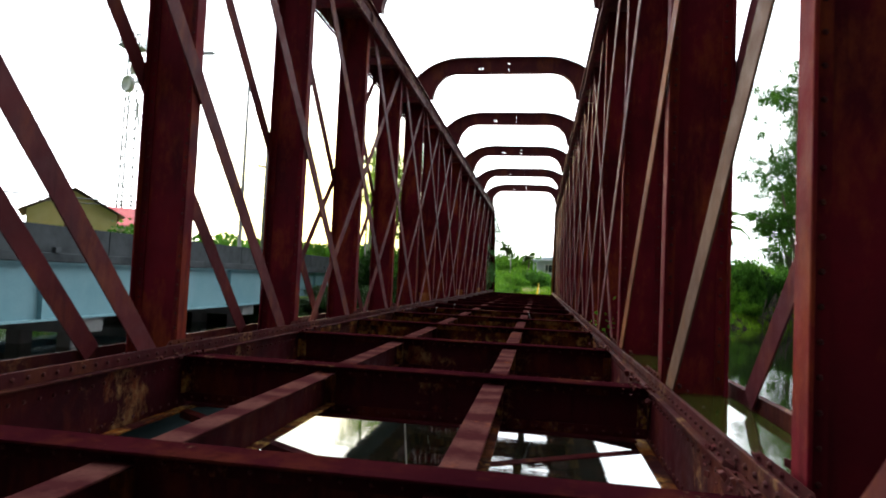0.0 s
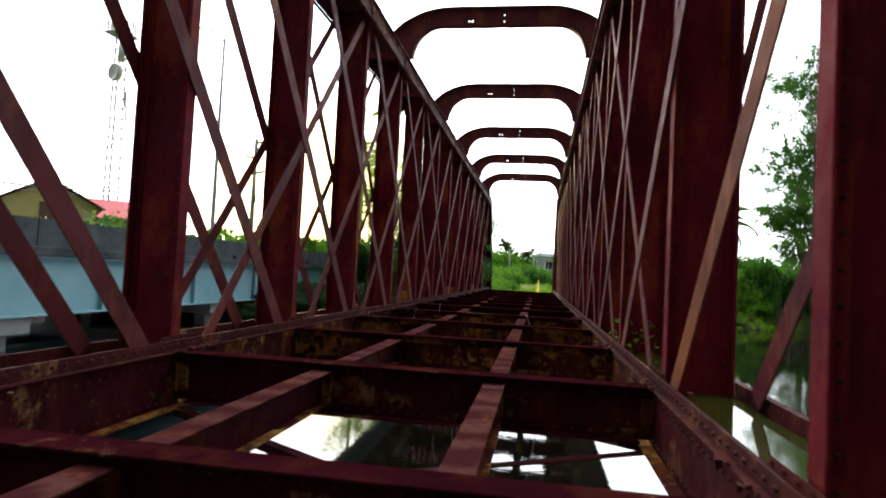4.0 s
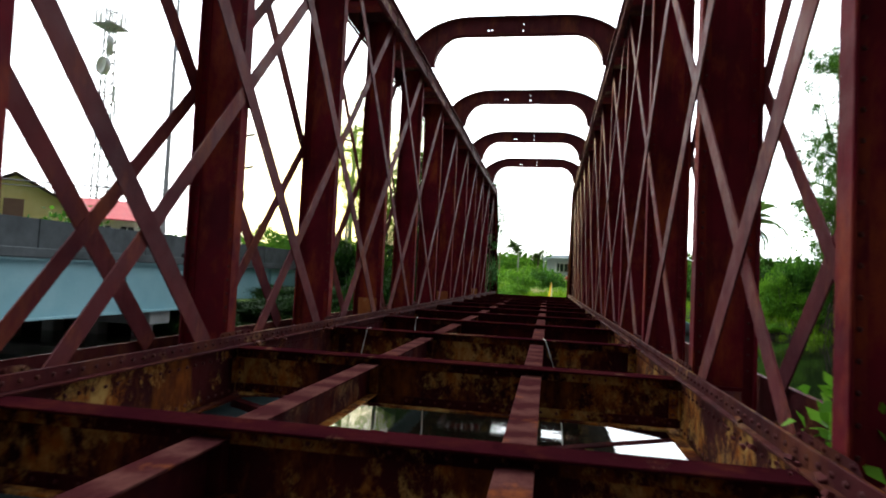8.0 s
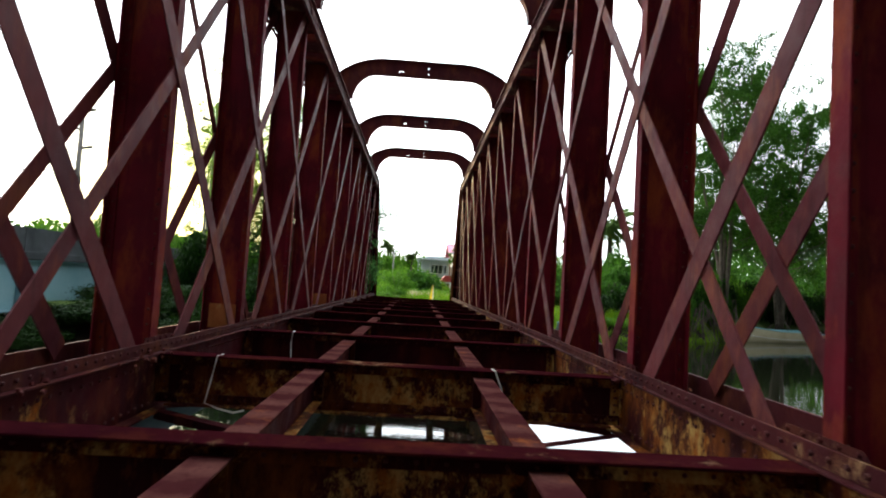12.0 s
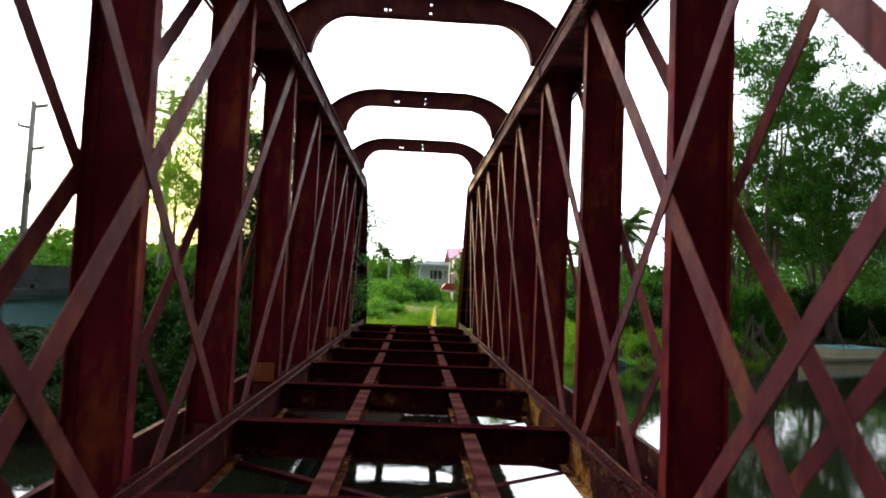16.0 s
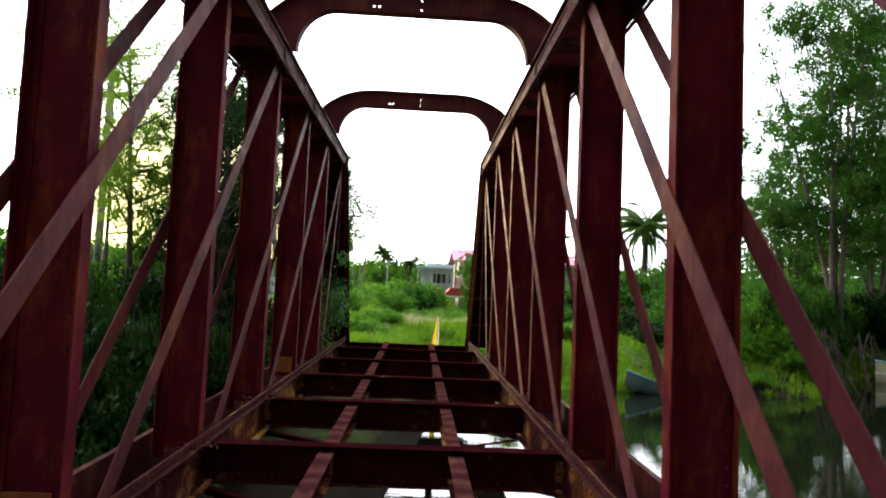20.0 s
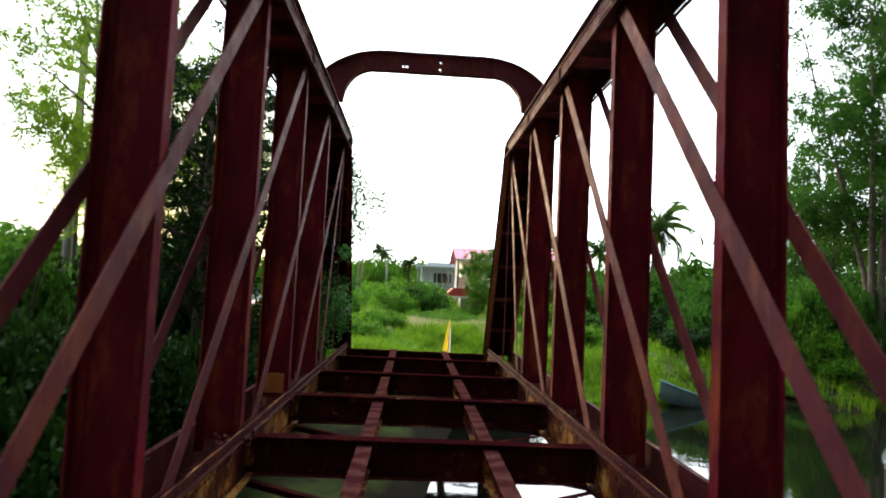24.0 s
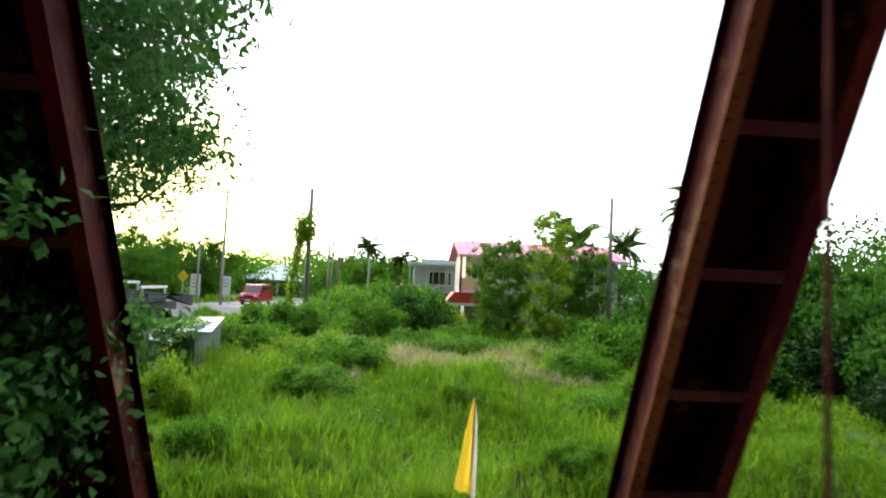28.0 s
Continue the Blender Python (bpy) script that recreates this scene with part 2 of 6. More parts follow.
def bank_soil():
    """Weedy soil; the mud sloping to the river is darkened for shade under the bridge."""
    m = Nodes("damp_soil_weeds_and_shade", 0.95)
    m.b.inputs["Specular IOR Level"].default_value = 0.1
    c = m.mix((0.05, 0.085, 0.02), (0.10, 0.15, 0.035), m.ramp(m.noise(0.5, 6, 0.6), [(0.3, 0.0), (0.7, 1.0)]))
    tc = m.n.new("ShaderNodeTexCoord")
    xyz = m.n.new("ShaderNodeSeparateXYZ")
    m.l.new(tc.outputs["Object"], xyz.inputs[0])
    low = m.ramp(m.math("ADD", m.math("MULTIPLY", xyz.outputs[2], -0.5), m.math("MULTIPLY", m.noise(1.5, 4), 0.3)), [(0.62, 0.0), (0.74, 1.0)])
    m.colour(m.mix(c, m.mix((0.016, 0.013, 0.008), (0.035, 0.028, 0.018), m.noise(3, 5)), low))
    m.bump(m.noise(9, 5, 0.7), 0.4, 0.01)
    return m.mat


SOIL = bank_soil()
ASPHALT = plain("worn_asphalt", (0.17, 0.17, 0.165), (0.24, 0.24, 0.23), 0.5, 0.9, 0.2)
WOOD_POLE = plain("weathered_pole_wood", (0.24, 0.22, 0.2), (0.34, 0.31, 0.28), 3, 0.85, 0.3)
RUBBER = plain("black_pipe_plastic", (0.014, 0.034, 0.038), (0.026, 0.055, 0.06), 2, 0.8, 0.1)
WIRE = plain("pale_plastic_cord", (0.55, 0.52, 0.45), (0.68, 0.66, 0.6), 6, 0.6, 0.0)
CABLE = plain("black_cable", (0.015, 0.015, 0.017), (0.03, 0.03, 0.03), 6, 0.6, 0.0)
GALV = plain("galvanised_steel", (0.4, 0.42, 0.43), (0.52, 0.54, 0.55), 2, 0.45, 0.05, 0.7)
MASTGREY = plain("weathered_grey_mast_paint", (0.3, 0.31, 0.32), (0.42, 0.42, 0.42), 2, 0.7, 0.05)
ZINC = plain("old_zinc_sheet", (0.34, 0.37, 0.4), (0.5, 0.53, 0.55), 1.5, 0.5, 0.2, 0.5)
WHITE = plain("white_paint", (0.72, 0.74, 0.74), (0.8, 0.8, 0.78), 1.2, 0.6, 0.05)
CREAM = plain("cream_wall_paint", (0.66, 0.62, 0.46), (0.74, 0.7, 0.55), 0.9, 0.8, 0.08)
YELLOW = plain("yellow_wall_paint", (0.68, 0.52, 0.2), (0.75, 0.6, 0.28), 0.9, 0.8, 0.08)
GREYWALL = plain("blue_grey_wall_paint", (0.36, 0.42, 0.45), (0.45, 0.5, 0.52), 0.9, 0.8, 0.08)
PALEGREEN = plain("pale_green_wall_paint", (0.52, 0.62, 0.5), (0.6, 0.68, 0.58), 0.9, 0.8, 0.08)
PINKROOF = plain("pink_painted_roof_sheet", (0.7, 0.16, 0.27), (0.76, 0.22, 0.33), 0.8, 0.55, 0.1)
REDROOF = plain("red_painted_roof_sheet", (0.48, 0.045, 0.05), (0.56, 0.08, 0.08), 0.8, 0.55, 0.1)
BROWNROOF = plain("brown_roof_sheet", (0.16, 0.08, 0.06), (0.22, 0.12, 0.09), 0.8, 0.7, 0.1)
PALEROOF = plain("pale_blue_roof_sheet", (0.5, 0.6, 0.64), (0.62, 0.7, 0.72), 0.8, 0.5, 0.1)
TRIMWOOD = plain("brown_timber", (0.3, 0.17, 0.1), (0.38, 0.23, 0.14), 2, 0.7, 0.2)
CARRED = plain("dark_red_car_paint", (0.30, 0.012, 0.03), (0.36, 0.02, 0.04), 1, 0.25, 0.0)
TYRE = plain("tyre_rubber", (0.02, 0.02, 0.02), (0.035, 0.035, 0.035), 5, 0.9, 0.1)
BOATBLUE = plain("faded_turquoise_boat_paint", (0.2, 0.45, 0.5), (0.3, 0.55, 0.58), 1.5, 0.55, 0.1)
BOATWHITE = plain("weathered_white_boat_paint", (0.6, 0.6, 0.56), (0.72, 0.71, 0.66), 1.5, 0.6, 0.1)
BOATCREAM = plain("cream_boat_paint", (0.62, 0.55, 0.32), (0.74, 0.68, 0.45), 1.5, 0.55, 0.1)
BOATTAN = plain("ochre_boat_paint", (0.5, 0.38, 0.2), (0.6, 0.47, 0.27), 1.5, 0.6, 0.1)
FLAGYELLOW = foliage("yellow_cloth", (0.75, 0.55, 0.03), (0.85, 0.66, 0.06), 0.5)
FLAGWHITE = foliage("white_cloth", (0.78, 0.77, 0.7), (0.84, 0.83, 0.78), 0.5)
BLUE = plain("bright_blue_tarp", (0.05, 0.2, 0.5), (0.08, 0.28, 0.6), 3, 0.5, 0.1)
SIGNYELLOW = plain("yellow_sign_paint", (0.7, 0.55, 0.03), (0.75, 0.6, 0.05), 3, 0.5, 0.0)
LAMPWHITE = plain("clear_headlight_lens", (0.7, 0.7, 0.68), (0.8, 0.8, 0.78), 3, 0.15, 0.0)


def glass_dark():
    m = Nodes("dark_window_glass", 0.08)
    m.colour((0.02, 0.03, 0.035))
    m.b.inputs["Specular IOR Level"].default_value = 0.7
    return m.mat


GLASS = glass_dark()


def river_water():
    m = Nodes("brown_river_water", 0.03)
    m.colour(m.mix((0.004, 0.005, 0.003), (0.008, 0.009, 0.005), m.noise(0.2, 3, 0.5, shift=False)))
    m.b.inputs["IOR"].default_value = 2.1
    m.b.inputs["Specular IOR Level"].default_value = 0.9
    wave = m.math("ADD", m.noise(1.1, 4, 0.55, (1.0, 2.2, 1), False), m.math("MULTIPLY", m.noise(6.0, 3, 0.5, (1, 1.7, 1), False), 0.3))
    m.bump(wave, 0.026, 0.1)
    return m.mat


WATER = river_water()


def pool_water():
    m = Nodes("green_stagnant_water", 0.06)
    m.colour(m.mix((0.012, 0.02, 0.003), (0.035, 0.042, 0.007), m.noise(2.5, 6, 0.65)))
    m.b.inputs["Specular IOR Level"].default_value = 0.6
    m.bump(m.noise(7, 3), 0.04, 0.02)
    return m.mat


POOL = pool_water()

# ---------------------------------------------------------------- mesh helpers


class Shape:
    """Collects boxes, bars, tubes and plates into one mesh."""

    def __init__(self):
        self.v, self.f = [], []

    def add(self, verts, faces):
        o = len(self.v)
        self.v += [tuple(p) for p in verts]
        self.f += [tuple(o + i for i in f) for f in faces]
        return self

    def box(self, x0, x1, y0, y1, z0, z1, c=0.0):
        """A box with edges chamfered by c."""
        if c <= 0:
            vs = [(x, y, z) for x in (x0, x1) for y in (y0, y1) for z in (z0, z1)]
            return self.add(vs, [(0, 1, 3, 2), (4, 6, 7, 5), (0, 4, 5, 1), (2, 3, 7, 6), (0, 2, 6, 4), (1, 5, 7, 3)])
        vs, ix = [], {}
        for i, x in enumerate((x0, x1)):
            for j, y in enumerate((y0, y1)):
                for k, z in enumerate((z0, z1)):
                    dx, dy, dz = c * (1 - 2 * i), c * (1 - 2 * j), c * (1 - 2 * k)
                    for a, p in enumerate(((x, y + dy, z + dz), (x + dx, y, z + dz), (x + dx, y + dy, z))):
                        ix[i, j, k, a] = len(vs)
                        vs.append(p)
        fs = []
        for i in (0, 1):
            q = [(0, 0), (0, 1), (1, 1), (1, 0)]
            fs.append([ix[i, a, b, 0] for a, b in q])
            fs.append([ix[a, i, b, 1] for a, b in q])
            fs.append([ix[a, b, i, 2] for a, b in q])
            for j in (0, 1):
                fs.append([ix[i, j, 0, 0], ix[i, j, 1, 0], ix[i, j, 1, 1], ix[i, j, 0, 1]])
                fs.append([ix[i, 0, j, 0], ix[i, 1, j, 0], ix[i, 1, j, 2], ix[i, 0, j, 2]])
                fs.append([ix[0, i, j, 1], ix[1, i, j, 1], ix[1, i, j, 2], ix[0, i, j, 2]])
                for k in (0, 1):
                    fs.append([ix[i, j, k, a] for a in range(3)])
        return self.add(vs, fs)

    def bar(self, p, q, side, w, t):
        """A flat bar from p to q: w wide along side (made square to the bar), t thick."""
        p, q = Vector(p), Vector(q)
        d = (q - p).normalized()
        s = Vector(side)
        s = (s - d * s.dot(d)).normalized()
        n = d.cross(s)
        vs = [e + s * a * w / 2 + n * b * t / 2 for e in (p, q) for a, b in ((-1, -1), (1, -1), (1, 1), (-1, 1))]
        return self.add(vs, [(0, 1, 2, 3), (7, 6, 5, 4), (0, 4, 5, 1), (1, 5, 6, 2), (2, 6, 7, 3), (3, 7, 4, 0)])

    def tube(self, pts, radii, n=8):
        """A round tube along pts."""
        pts = [Vector(p) for p in pts]
        rings = []
        for i, p in enumerate(pts):
            d = (pts[min(i + 1, len(pts) - 1)] - pts[max(i - 1, 0)]).normalized()
            s = d.orthogonal().normalized() if abs(d.z) < 0.95 else Vector((1, 0, 0))
            s = (s - d * s.dot(d)).normalized()
            u = d.cross(s)
            r = radii[i] if isinstance(radii, (list, tuple)) else radii
            rings.append([p + (s * math.cos(a) + u * math.sin(a)) * r for a in (2 * math.pi * k / n for k in range(n))])
        vs = [v for r in rings for v in r]
        fs = [(i * n + k, i * n + (k + 1) % n, (i + 1) * n + (k + 1) % n, (i + 1) * n + k) for i in range(len(pts) - 1) for k in range(n)]
        fs += [tuple(range(n))[::-1], tuple((len(pts) - 1) * n + k for k in range(n))]
        return self.add(vs, fs)

    def prism(self, outline, axis, a, b):
        """An outline in the two other axes, drawn out along axis from a to b."""
        def put(u, v, w):
            return {"x": (w, u, v), "y": (u, w, v), "z": (u, v, w)}[axis]
        n = len(outline)
        vs = [put(u, v, a) for u, v in outline] + [put(u, v, b) for u, v in outline]
        fs = [tuple(range(n))[::-1], tuple(range(n, 2 * n))] + [(i, (i + 1) % n, n + (i + 1) % n, n + i) for i in range(n)]
        return self.add(vs, fs)

    def knob(self, p, d, r, h):
        """A low rivet head at p, standing out along d."""
        p, d = Vector(p), Vector(d).normalized()
        s = d.orthogonal().normalized()
        u = d.cross(s)
        vs = [p + (s * math.cos(a) + u * math.sin(a)) * r * k + d * h * g for k, g in ((1, 0), (0.6, 1)) for a in (math.pi / 3 * i for i in range(6))]
        return self.add(vs, [(i, (i + 1) % 6, 6 + (i + 1) % 6, 6 + i) for i in range(6)] + [tuple(range(6, 12))])

    def mesh(self, name, mat, smooth=False):
        me = bpy.data.meshes.new(name)
        me.from_pydata(self.v, [], self.f)
        bm = bmesh.new()
        bm.from_mesh(me)
        bmesh.ops.recalc_face_normals(bm, faces=bm.faces)
        bm.to_mesh(me)
        bm.free()
        me.materials.append(mat)
        if smooth:
            me.polygons.foreach_set("use_smooth", [True] * len(me.polygons))
        return me


def part(name, shape, material, parent=None, label="", at=None, smooth=False):
    """Links a shape (or a ready mesh) as one object under a thing or a part."""
    me = shape.mesh(name, material, smooth) if isinstance(shape, Shape) else shape
    ob = new(name, me)
    if parent is not None:
        ob.parent = parent
    if at is not None:
        ob.matrix_local = at if isinstance(at, Matrix) else Matrix.Translation(at)
    if label:
        tagged(ob, label)
    return ob


def thing(name, label, category, at=(0, 0, 0), group="", kind=""):
    ob = new(name)
    ob.empty_display_size = 0.2
    ob.matrix_world = at if isinstance(at, Matrix) else Matrix.Translation(at)
    return tagged(ob, label, category, group, kind)


rng = np.random.default_rng(7)


def leaf_mesh(name, pts, size, mat, droop=0.3, slim=0.27, r=None):
    """One folded four-cornered leaf at each point, turned at random."""
    r = r or rng
    n = len(pts)
    d = r.normal(size=(n, 3))
    d[:, 2] -= droop
    d /= np.linalg.norm(d, axis=1, keepdims=True)
    s = np.cross(d, r.normal(size=(n, 3)))
    s /= np.linalg.norm(s, axis=1, keepdims=True) + 1e-9
    up = np.cross(d, s)
    L = size * r.uniform(0.6, 1.3, (n, 1))
    a, c = pts, pts + d * L
    b = pts + d * L * 0.45 + s * L * slim + up * L * 0.1
    e = pts + d * L * 0.45 - s * L * slim + up * L * 0.1
    v = np.stack([a, b, c, e], 1).reshape(-1, 3).astype(np.float32)
    return quads(name, v, mat)


def quads(name, v, mat):
    """A mesh of loose quads from their corners, in order."""
    n = len(v) // 4
    me = bpy.data.meshes.new(name)
    me.vertices.add(4 * n)
    me.vertices.foreach_set("co", v.ravel())
    me.loops.add(4 * n)
    me.loops.foreach_set("vertex_index", np.arange(4 * n, dtype=np.int32))
    me.polygons.add(n)
    me.polygons.foreach_set("loop_start", np.arange(0, 4 * n, 4, dtype=np.int32))
    me.update(calc_edges=True)
    me.materials.append(mat)
    return me

# ---------------------------------------------------------------- ground, river
S = 2.6                    # panel of the truss
WATER_Z = -1.8


def ease(v):
    v = np.clip(v, 0.0, 1.0)
    return v * v * (3 - 2 * v)


def bank(x):
    """Where the far bank's edge runs."""
    y = -13.5 + 16.3 * ease((x + 1.2) / 3.6)
    y = y + 8.0 * ease((x - 14.0) / 12.0) - 26.0 * ease((x - 34.0) / 40.0)
    return y - 6.0 * ease((-x - 16.0) / 20.0) + 0.5 * np.sin(x * 0.7) + 0.3 * np.sin(x * 1.9 + 1)


def ground_z(x, y):
    far = y - bank(x)
    near = -(y + 52.5 + 0.8 * np.sin(x * 0.5))
    lift = np.maximum(far, near)
    z = np.where(lift < 0, WATER_Z - 0.1 + np.maximum(lift * 0.35, -1.6), WATER_Z - 0.1 + 1.35 * ease(lift / 3.5))
    z = z - 0.5 * ease((12.0 - y) / 5.0) * ease((9.0 - np.abs(x - 1.0)) / 5.0) * ease(lift / 3.0)
    z = z + (0.1 * np.sin(x * 0.43 + 1) * np.cos(y * 0.37) + 0.05 * np.sin(x * 1.3) * np.sin(y * 1.1 + 2)) * ease(lift / 4)
    return z


def grid_axis(near0, near1, step, reach):
    """Even steps near, growing to the horizon."""
    mid = list(np.arange(near0, near1 + 1e-6, step))
    a, b, d = [], [], step
    lo, hi = near0, near1
    while hi < reach:
        d *= 1.35
        lo, hi = lo - d, hi + d
        a.append(lo)
        b.append(hi)
    return np.array(a[::-1] + mid + b)


gx, gy = grid_axis(-34, 36, 0.6, 2500), grid_axis(-58, 62, 0.6, 2500)
GX, GY = np.meshgrid(gx, gy)
GZ = ground_z(GX, GY)
nx, ny = len(gx), len(gy)
gv = np.stack([GX, GY, GZ], -1).reshape(-1, 3)
gi = (np.arange(ny - 1)[:, None] * nx + np.arange(nx - 1)).ravel()
gme = bpy.data.meshes.new("ground")
gme.from_pydata(gv.tolist(), [], np.stack([gi, gi + 1, gi + nx + 1, gi + nx], 1).tolist())
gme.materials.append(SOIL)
gme.polygons.foreach_set("use_smooth", [True] * len(gme.polygons))
tagged(new("ground", gme), "low green river bank and field of weeds", "ground", kind="structure")
water = Shape().add([(-2400, -2400, WATER_Z), (2400, -2400, WATER_Z), (2400, 2400, WATER_Z), (-2400, 2400, WATER_Z)], [(0, 1, 2, 3)])
tagged(part("water", water, WATER), "calm dark brown river with sky reflections", "water", kind="structure")

# ---------------------------------------------------------------- the truss bridge
LAST = 20                  # panels; the far end is number 0, at y = 0
INNER = {-1: 2.06, 1: 2.06}  # inner and outer plane of each truss
OUTER = {-1: 2.535, 1: 2.535}
TOP = 5.38
KNEE = 2.6                 # the top chord's end, from the far end


def ky(k):
    return -S * k


def top_y(k):
    return -KNEE if k <= 1 else (-(LAST * S - KNEE) if k >= LAST - 1 else ky(k))


bridge = thing("truss_bridge", "rusty maroon riveted steel truss bridge, deck planks gone", "bridge")

# posts: a wide web across the bridge between an inner and an outer flange
for s, side in ((-1, "left"), (1, "right")):
    XI, XO = INNER[s], OUTER[s]
    xi, xo = min(s * XI, s * XO), max(s * XI, s * XO)
    web = Shape().box(xi, xo, -0.008, 0.008, -0.04, TOP - 0.05).mesh("web", MAROON)
    fi = Shape().box(s * XI - 0.009, s * XI + 0.009, -0.07, 0.07, -0.2, TOP - 0.3, 0.003).mesh("inner_flange", MAROON)
    fo = Shape().box(s * XO - 0.009, s * XO + 0.009, -0.07, 0.07, -0.2, TOP - 0.3, 0.003).mesh("outer_flange", MAROON)
    angles = []
    for x, e in ((s * XI, s), (s * XO, -s)):
        for y in (-1, 1):
            angles.append(Shape().box(min(x + e * 0.011, x + e * 0.08), max(x + e * 0.011, x + e * 0.08), min(y * 0.0085, y * 0.018), max(y * 0.0085, y * 0.018), -0.2, TOP - 0.1).mesh("corner_angle", MAROON))
    riv = Shape()
    for i in range(40):
        for x, e in ((s * XI, s), (s * XO, -s)):
            riv.knob((x + e * 0.05, -0.018, 0.1 + 0.128 * i), (0, -1, 0), 0.013, 0.009)
    riv = riv.mesh("rivets", RIVET)
    # rust-eaten plate at the foot
    foot = Shape().box(xi + 0.07, xo - 0.07, -0.03, -0.019, 0.0, 0.3, 0.003).mesh("foot_plate", RUST_AND_SUN)
    for k in range(2, LAST - 1):
        post = part("post", Shape().box(xi + 0.09, xo - 0.09, -0.02, 0.02, -0.07, -0.041), MAROON, bridge, "maroon riveted I-shaped truss post", (0, ky(k), 0))
        part("web", web, MAROON, post)
        part("inner_flange", fi, MAROON, post)
        part("outer_flange", fo, MAROON, post)
        for an in angles:
            part("corner_angle", an, MAROON, post)
        tagged(part("rivets", riv, RIVET, post), kind="stuff")
        if (s, k) in ((-1, 9), (-1, 6), (-1, 3)):
            part("foot_plate", foot, RUST_AND_SUN, post, "orange rusted foot plate")
    # thin hangers under the knees
    for k in (1, LAST - 1):
        for x in (XI, XO):
            part("hanger_rod", Shape().tube([(s * x, top_y(k) + 0.05, TOP - 0.3), (s * x, ky(k), -0.1)], 0.016, 6), BARS, bridge)

# diagonals: flat bars in both planes, over two panels
pairs = [(1, 2), (1, 3)] + [(k, k + 2) for k in range(2, 12)]
pairs += [(LAST - a, LAST - b) for a, b in pairs]
for a, b in pairs:
    counter = (a < b and a >= 9) or (a > b and a <= 10)
    w = 0.135 if counter else 0.18
    for s in (-1, 1):
        for x, e in ((INNER[s], -1), (OUTER[s], 1)):
            off = 0.02 if a < b else 0.034
            ty = top_y(a) + (0.15 if 2 <= a <= LAST - 2 else 0.05) * (1 if a > b else -1)
            p = (s * (x + e * off), ty, TOP - 0.16)
            q = (s * (x + e * off), ky(b) + (0.45 if a < b else -0.45), 0.02)
            paint, look_of = BARS, "faded maroon flat diagonal bar"
            if s > 0 and e < 0 and (a, b) in ((16, 14), (15, 13)):
                paint, look_of = (TANBAR, "bleached tan flat diagonal bar") if a == 16 else (RUSTBAR, "rust-stained flat diagonal bar")
            part("diagonal", Shape().bar(p, q, (0, 0, 1), w, 0.013), paint, bridge, look_of)

